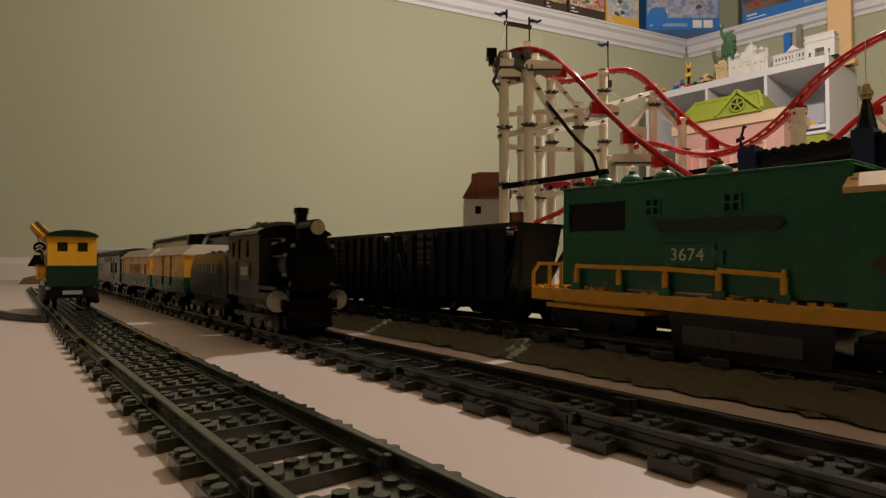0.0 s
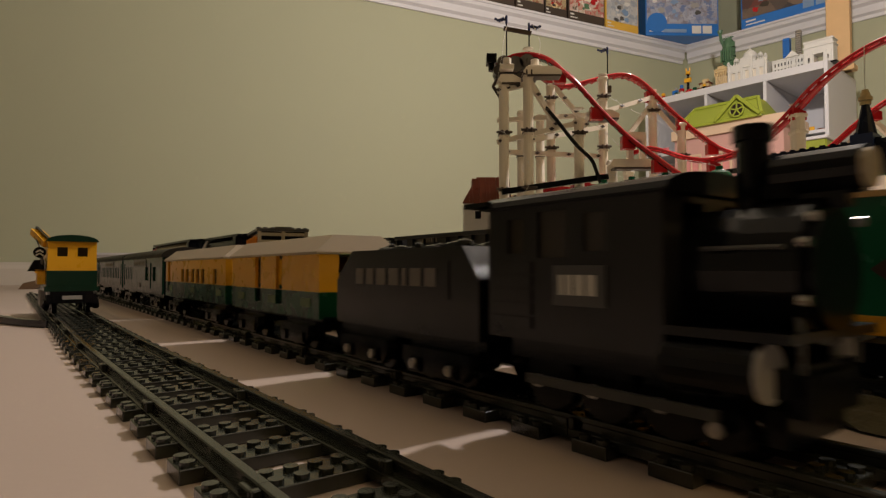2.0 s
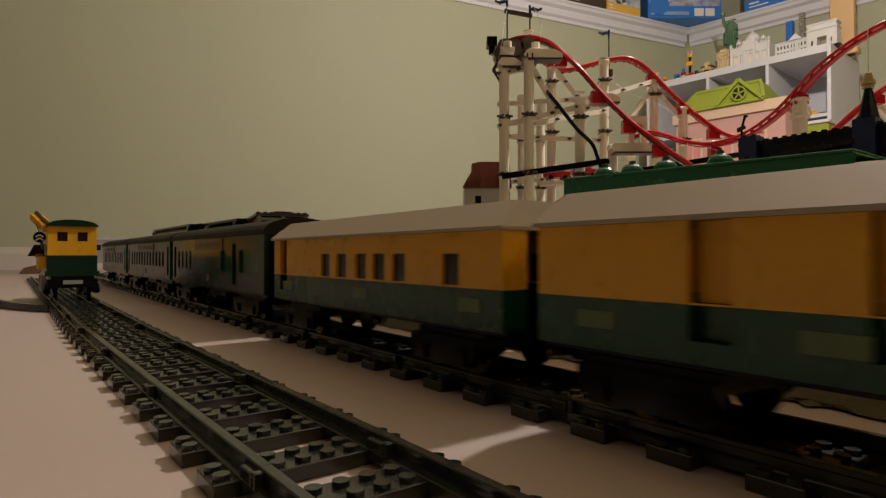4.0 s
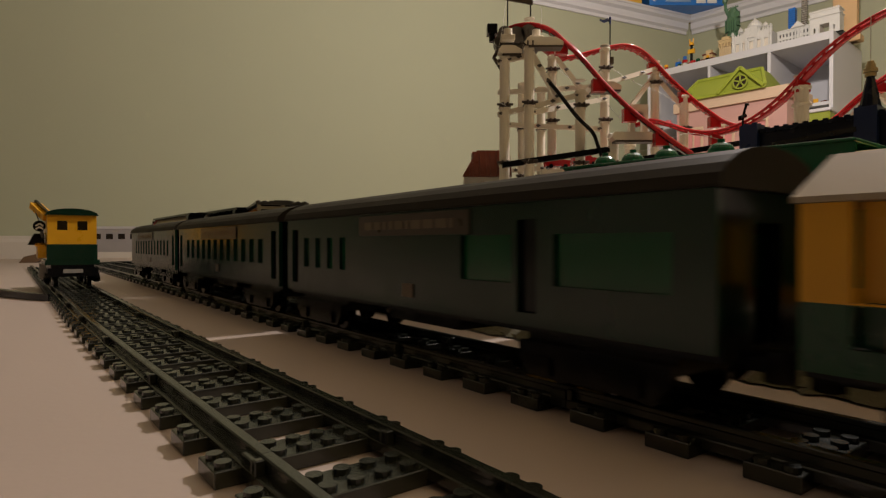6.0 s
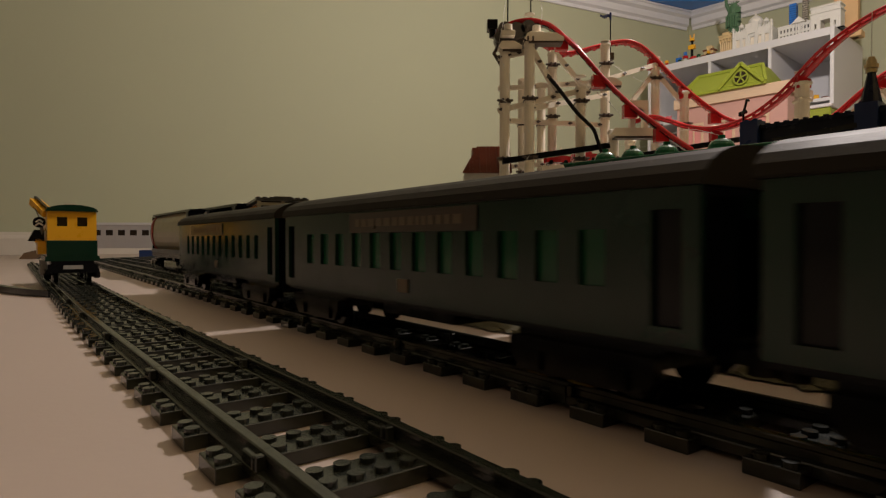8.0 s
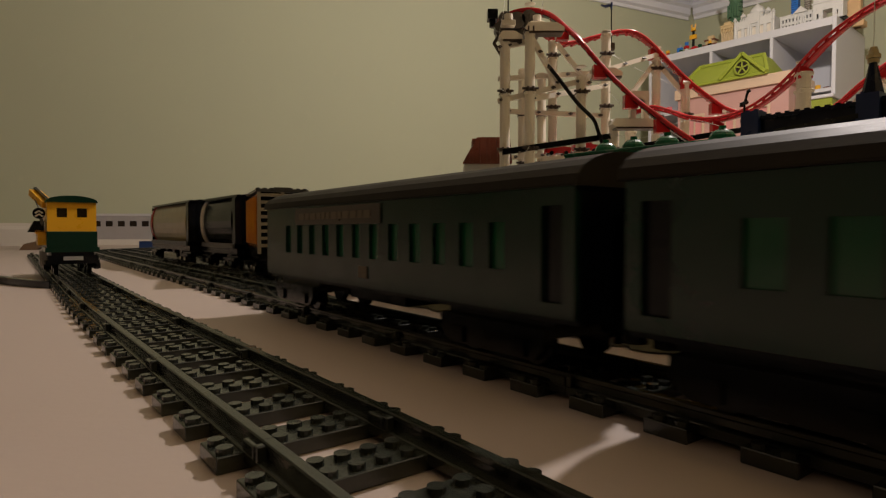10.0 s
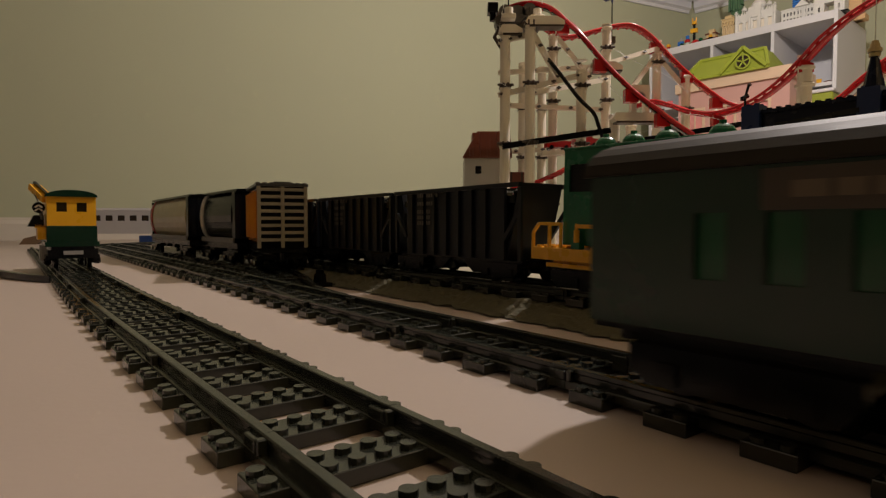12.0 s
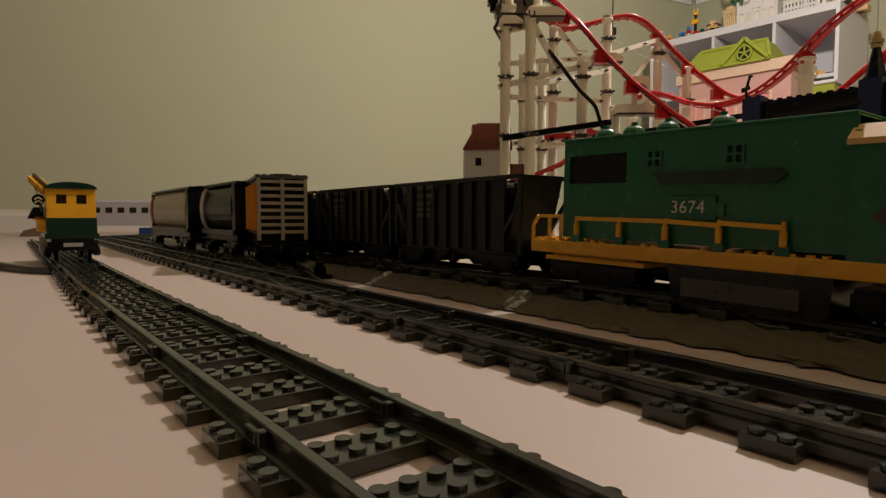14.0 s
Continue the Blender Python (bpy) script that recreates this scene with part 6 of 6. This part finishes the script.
# ---- boxed toy sets on the ledge ----
def set_box(m, w, d, h, ground, front, label, seed, pieces=()):
    """A cardboard box with a printed front and a few raised-looking printed pieces."""
    t = thing("toy_set_box", m, label, "toy box", "boxed toy sets on the ledge")
    part("carton", made(box, 0, w, 0, d, 0, h, 0.002), ground, t)
    part("front_print", made(box, 0.008, w - 0.008, -0.0016, -0.0004, h * 0.16, h - 0.008), front, t, "busy printed picture")
    rnd = random.Random(seed)
    for k in range(20):
        if not pieces:
            break
        x, z, rr = rnd.uniform(0.05, w - 0.08), rnd.uniform(h * 0.18, h * 0.75), rnd.uniform(0.008, 0.026)
        n = rnd.randint(7, 11)
        pts = [(x + rr * rnd.uniform(0.6, 1.5) * math.cos(2 * math.pi * i / n), z + rr * rnd.uniform(0.5, 1.0) * math.sin(2 * math.pi * i / n)) for i in range(n)]
        bm = bmesh.new()
        prism(bm, pts, -0.0022 - 0.00015 * k, -0.0018)
        part("printed_piece", bm, pieces[k % len(pieces)], t)
    for z0, z1, x1 in ((0.10, 0.125, 0.15), (0.05, 0.068, 0.24)):
        part("caption_bar", made(box, w * 0.05, w * x1, -0.0012, -0.0004, h * z0, h * z1), WHITE, t, "plain bar in place of small print")
    return t


PAPER_BLUE = material("printed_blue_card", (0.02, 0.17, 0.55), 0.35, 0.12, 8, 0.02)
PAPER_SKY = material("printed_sky_card", (0.22, 0.34, 0.52), 0.35, 0.25, 10, 0.02)
PAPER_DARK = material("printed_dark_card", (0.05, 0.035, 0.025), 0.35, 0.3, 14, 0.02)
PAPER_YELLOW = material("printed_yellow_card", (0.70, 0.42, 0.06), 0.35, 0.15, 10, 0.02)
PRINT_SPACE = print_material("printed_lunar_scene", ((0.17, 0.16, 0.19), (0.28, 0.27, 0.32), (0.40, 0.42, 0.50), (0.14, 0.20, 0.38), (0.62, 0.62, 0.64)), 36)
PRINT_WARM = print_material("printed_warm_scene", ((0.05, 0.03, 0.02), (0.60, 0.52, 0.40), (0.45, 0.04, 0.03), (0.70, 0.66, 0.60), (0.25, 0.14, 0.06)), 40)
PRINT_SKY = print_material("printed_sky_scene", ((0.36, 0.44, 0.52), (0.55, 0.56, 0.55), (0.30, 0.34, 0.40), (0.62, 0.60, 0.55), (0.12, 0.20, 0.34)), 32)
PRINT_JUNGLE = print_material("printed_dark_scene", ((0.06, 0.07, 0.04), (0.36, 0.28, 0.14), (0.55, 0.50, 0.40), (0.30, 0.06, 0.04), (0.14, 0.22, 0.10)), 34)
PRINT_ROAD = print_material("printed_road_scene", ((0.10, 0.07, 0.05), (0.20, 0.14, 0.10), (0.06, 0.05, 0.05), (0.30, 0.05, 0.03)), 12)
LEDGE_Z = RAIL_Z + 0.1225


def ledge_boxes():
    back = wall_frame(CORNER, WALL_DIR)
    side = wall_frame(CORNER, SIDE_DIR)
    set_box(back @ pose(-1.72, -0.045, LEDGE_Z), 0.27, 0.09, 0.38, PAPER_DARK, PRINT_ROAD, "dark brown printed toy set box on the ledge", 7, (PAPER_DARK, TAN, RED))
    set_box(back @ pose(-1.44, -0.045, LEDGE_Z), 0.205, 0.09, 0.38, PAPER_DARK, PRINT_JUNGLE, "black printed toy set box on the ledge", 1, (WHITE, PAPER_DARK, GREY, PAPER_DARK))
    set_box(back @ pose(-1.225, -0.040, LEDGE_Z), 0.165, 0.09, 0.36, PAPER_DARK, PRINT_JUNGLE, "dark green printed toy set box on the ledge", 8, (SAND_GREEN, RED, TAN, PAPER_DARK))
    set_box(back @ pose(-1.05, -0.045, LEDGE_Z), 0.29, 0.09, 0.38, PAPER_DARK, PRINT_WARM, "red and white printed toy set box on the ledge", 2, (WHITE, CREAM, RED, WHITE, SAND_GREEN, CREAM))
    set_box(back @ pose(-0.75, -0.045, LEDGE_Z), 0.28, 0.09, 0.36, PAPER_YELLOW, PRINT_SKY, "yellow edged printed toy set box on the ledge", 3, (GREY, WHITE, PAPER_SKY, WHITE, DGREY))
    big = set_box(pose(1.371, 3.922, LEDGE_Z + 0.0008, 0, 0, 0.7), 0.497, 0.15, 0.50, PAPER_BLUE, PRINT_SPACE, "large blue printed toy set box across the corner", 4, (WHITE, GREY, PAPER_SKY, DGREY, GREY))
    for x in (0.312, 0.385):
        part("window_print", made(box, x, x + 0.062, -0.0060, -0.0054, 0.012, 0.065), WHITE, big, "small printed picture")
    part("light_bar", made(box, 0.118, 0.275, -0.0060, -0.0054, 0.018, 0.042), PAPER_SKY, big)
    part("blue_swoosh", made(rod, (0.075, -0.0064, 0.085), (0.075, -0.0058, 0.085), 0.068, 24), PAPER_BLUE, big)
    road = set_box(side @ pose(0.40, -0.045, LEDGE_Z), 0.60, 0.09, 0.42, PAPER_BLUE, PRINT_ROAD, "blue and brown printed toy set box on the ledge", 5, (RED, PAPER_DARK, PAPER_SKY, TAN))
    for k in range(3):
        part("window_print", made(box, 0.36 + 0.07 * k, 0.42 + 0.07 * k, -0.0036, -0.0030, 0.03, 0.09), PAPER_SKY, road)
    set_box(side @ pose(1.03, -0.045, LEDGE_Z), 0.55, 0.09, 0.42, PAPER_DARK, PRINT_WARM, "dark printed toy set box on the ledge", 6, (RED,))


ledge_boxes()


# ---- small things on the floor ----
def ballast_bed():
    rnd = random.Random(5)
    bm = bmesh.new()
    s0, s1, ns, nc = -0.50, 1.60, 340, 34
    grid = []
    for i in range(ns + 1):
        s = s0 + (s1 - s0) * i / ns
        row = []
        for j in range(nc + 1):
            c = 0.279 + 0.123 * j / nc + 0.001 * math.sin(s * 23) * (j == 0)
            edge = min(j, nc - j) / nc
            z = 0.0012 + min(1, edge * 5.5) * 0.0100 + rnd.uniform(-0.0016, 0.0016) * min(1, 6 * edge)
            if edge == 0:
                c += rnd.uniform(-0.004, 0.004)
            p = U * s + N * c
            row.append(bm.verts.new((p.x, p.y, z)))
        grid.append(row)
    for a, b in zip(grid, grid[1:]):
        for j in range(nc):
            bm.faces.new((a[j], a[j + 1], b[j + 1], b[j]))
    ob = part("ballast_bed", bm, BALLAST)
    tagged(ob, "rough grey-brown gravel ballast under the diesel's track", "ballast", kind="stuff")


ballast_bed()


def floor_strap():
    t = thing("black_strap", pose(0, 0, 0), "black cable strap lying on the floor", "strap")
    bm = bmesh.new()
    line = glide(((-0.80, 0.86, 0.004), (-0.66, 0.800, 0.004), (-0.555, 0.735, 0.004), (-0.50, 0.697, 0.0035), (-0.448, 0.668, 0.003)), 5)
    n = len(line)
    rings = []
    for k, p in enumerate(line):
        w = 0.010 * (1 - 0.85 * k / (n - 1))
        rings.append([bm.verts.new(p + Vector((x, y, z))) for x, y, z in ((0, -w, -0.003), (0, w, -0.003), (0, w, 0.005), (0, -w, 0.005))])
    for a, b in zip(rings, rings[1:]):
        for i in range(4):
            bm.faces.new((a[i], a[(i + 1) % 4], b[(i + 1) % 4], b[i]))
    bm.faces.new(rings[0][::-1]), bm.faces.new(rings[-1])
    part("strap", bm, BLACK, t)


floor_strap()


def switch_stand():
    t = thing("switch_stand", on_track(0.585, 0.268), "small black toy track switch stand on the floor", "switch stand")
    bm = bmesh.new()
    box(bm, -0.010, 0.010, -0.010, 0.010, 0, 0.0045)
    prism(bm, [(-0.006, 0.0045), (0.006, 0.0045), (0.004, 0.014), (-0.003, 0.014)], -0.005, 0.005)
    for x in (-0.003, 0.0, 0.003):
        box(bm, x - 0.0008, x + 0.0008, -0.003, 0.003, 0.014, 0.018)
    part("lever_box", bm, BLACK, t)
    bm = bmesh.new()
    bar(bm, (0, -0.008, 0.003), (0.0, -0.040, 0.003), 0.006, 0.003)
    studs(bm, (0.0,), (-0.016, -0.024, -0.032), 0.0045)
    part("throw_bar", bm, RAIL_GREY, t)


switch_stand()


def pendant_lamp():
    """Hangs over the toy railway, above the view."""
    t = thing("pendant_lamp", pose(0.87, 1.30, 0), "bare pendant lamp bulb hanging over the railway", "lamp")
    part("cord", made(rod, (0, 0, 1.48), (0, 0, ROOM_H), 0.003, 6), WHITE_TRIM, t)
    part("socket", made(rod, (0, 0, 1.445), (0, 0, 1.485), 0.02, 14), WHITE_TRIM, t)


pendant_lamp()


def ceiling_lamp():
    """Round warm room lamp on the ceiling behind the viewer."""
    t = thing("ceiling_lamp", pose(1.50, -1.45, 0), "round ceiling lamp with white rim giving warm light", "lamp")
    part("rim", made(rod, (0, 0, ROOM_H - 0.05), (0, 0, ROOM_H - 0.0005), 0.20, 28), WHITE_TRIM, t)
    part("stem", made(rod, (0, 0, ROOM_H - 0.08), (0, 0, ROOM_H - 0.0505), 0.03, 12), WHITE_TRIM, t)


ceiling_lamp()

# ---- the passing train ----
FRONT = ((0, .741), (1.2, .513), (2, .366), (3.2, .131), (4.2, -.066), (5.3, -.282), (6.1, -.424), (7, -.578), (8, -.748), (9.2, -.93),
         (10.5, -1.124), (11, -1.210), (11.5, -1.294), (12.1, -1.391), (14, -1.71))


def front_at(t):
    for (a, x), (b, y) in zip(FRONT, FRONT[1:]):
        if t <= b:
            return x + (y - x) * (t - a) / (b - a)


def path_point(s):
    """Along the straight, then round the bend and back."""
    if s <= T2_END:
        return U * s + N * C2
    a = min((s - T2_END) / 0.32, math.pi)
    p = U * (T2_END + 0.32 * math.sin(a)) + N * (C2 + 0.32 - 0.32 * math.cos(a))
    return p - U * max(0, s - T2_END - 0.32 * math.pi)


def motions():
    for off, ln, ob in TRAIN:
        rows = []
        for k in range(29):
            t = 0.5 * k
            s = front_at(t) + off
            a, b = path_point(s + 0.2 * ln), path_point(s + 0.8 * ln)
            m, d = (a + b) / 2, a - b
            rows.append((t, pose(m.x, m.y, 0, 0, 0, math.degrees(math.atan2(d.y, d.x)))))
        walk(ob, rows)


motions()
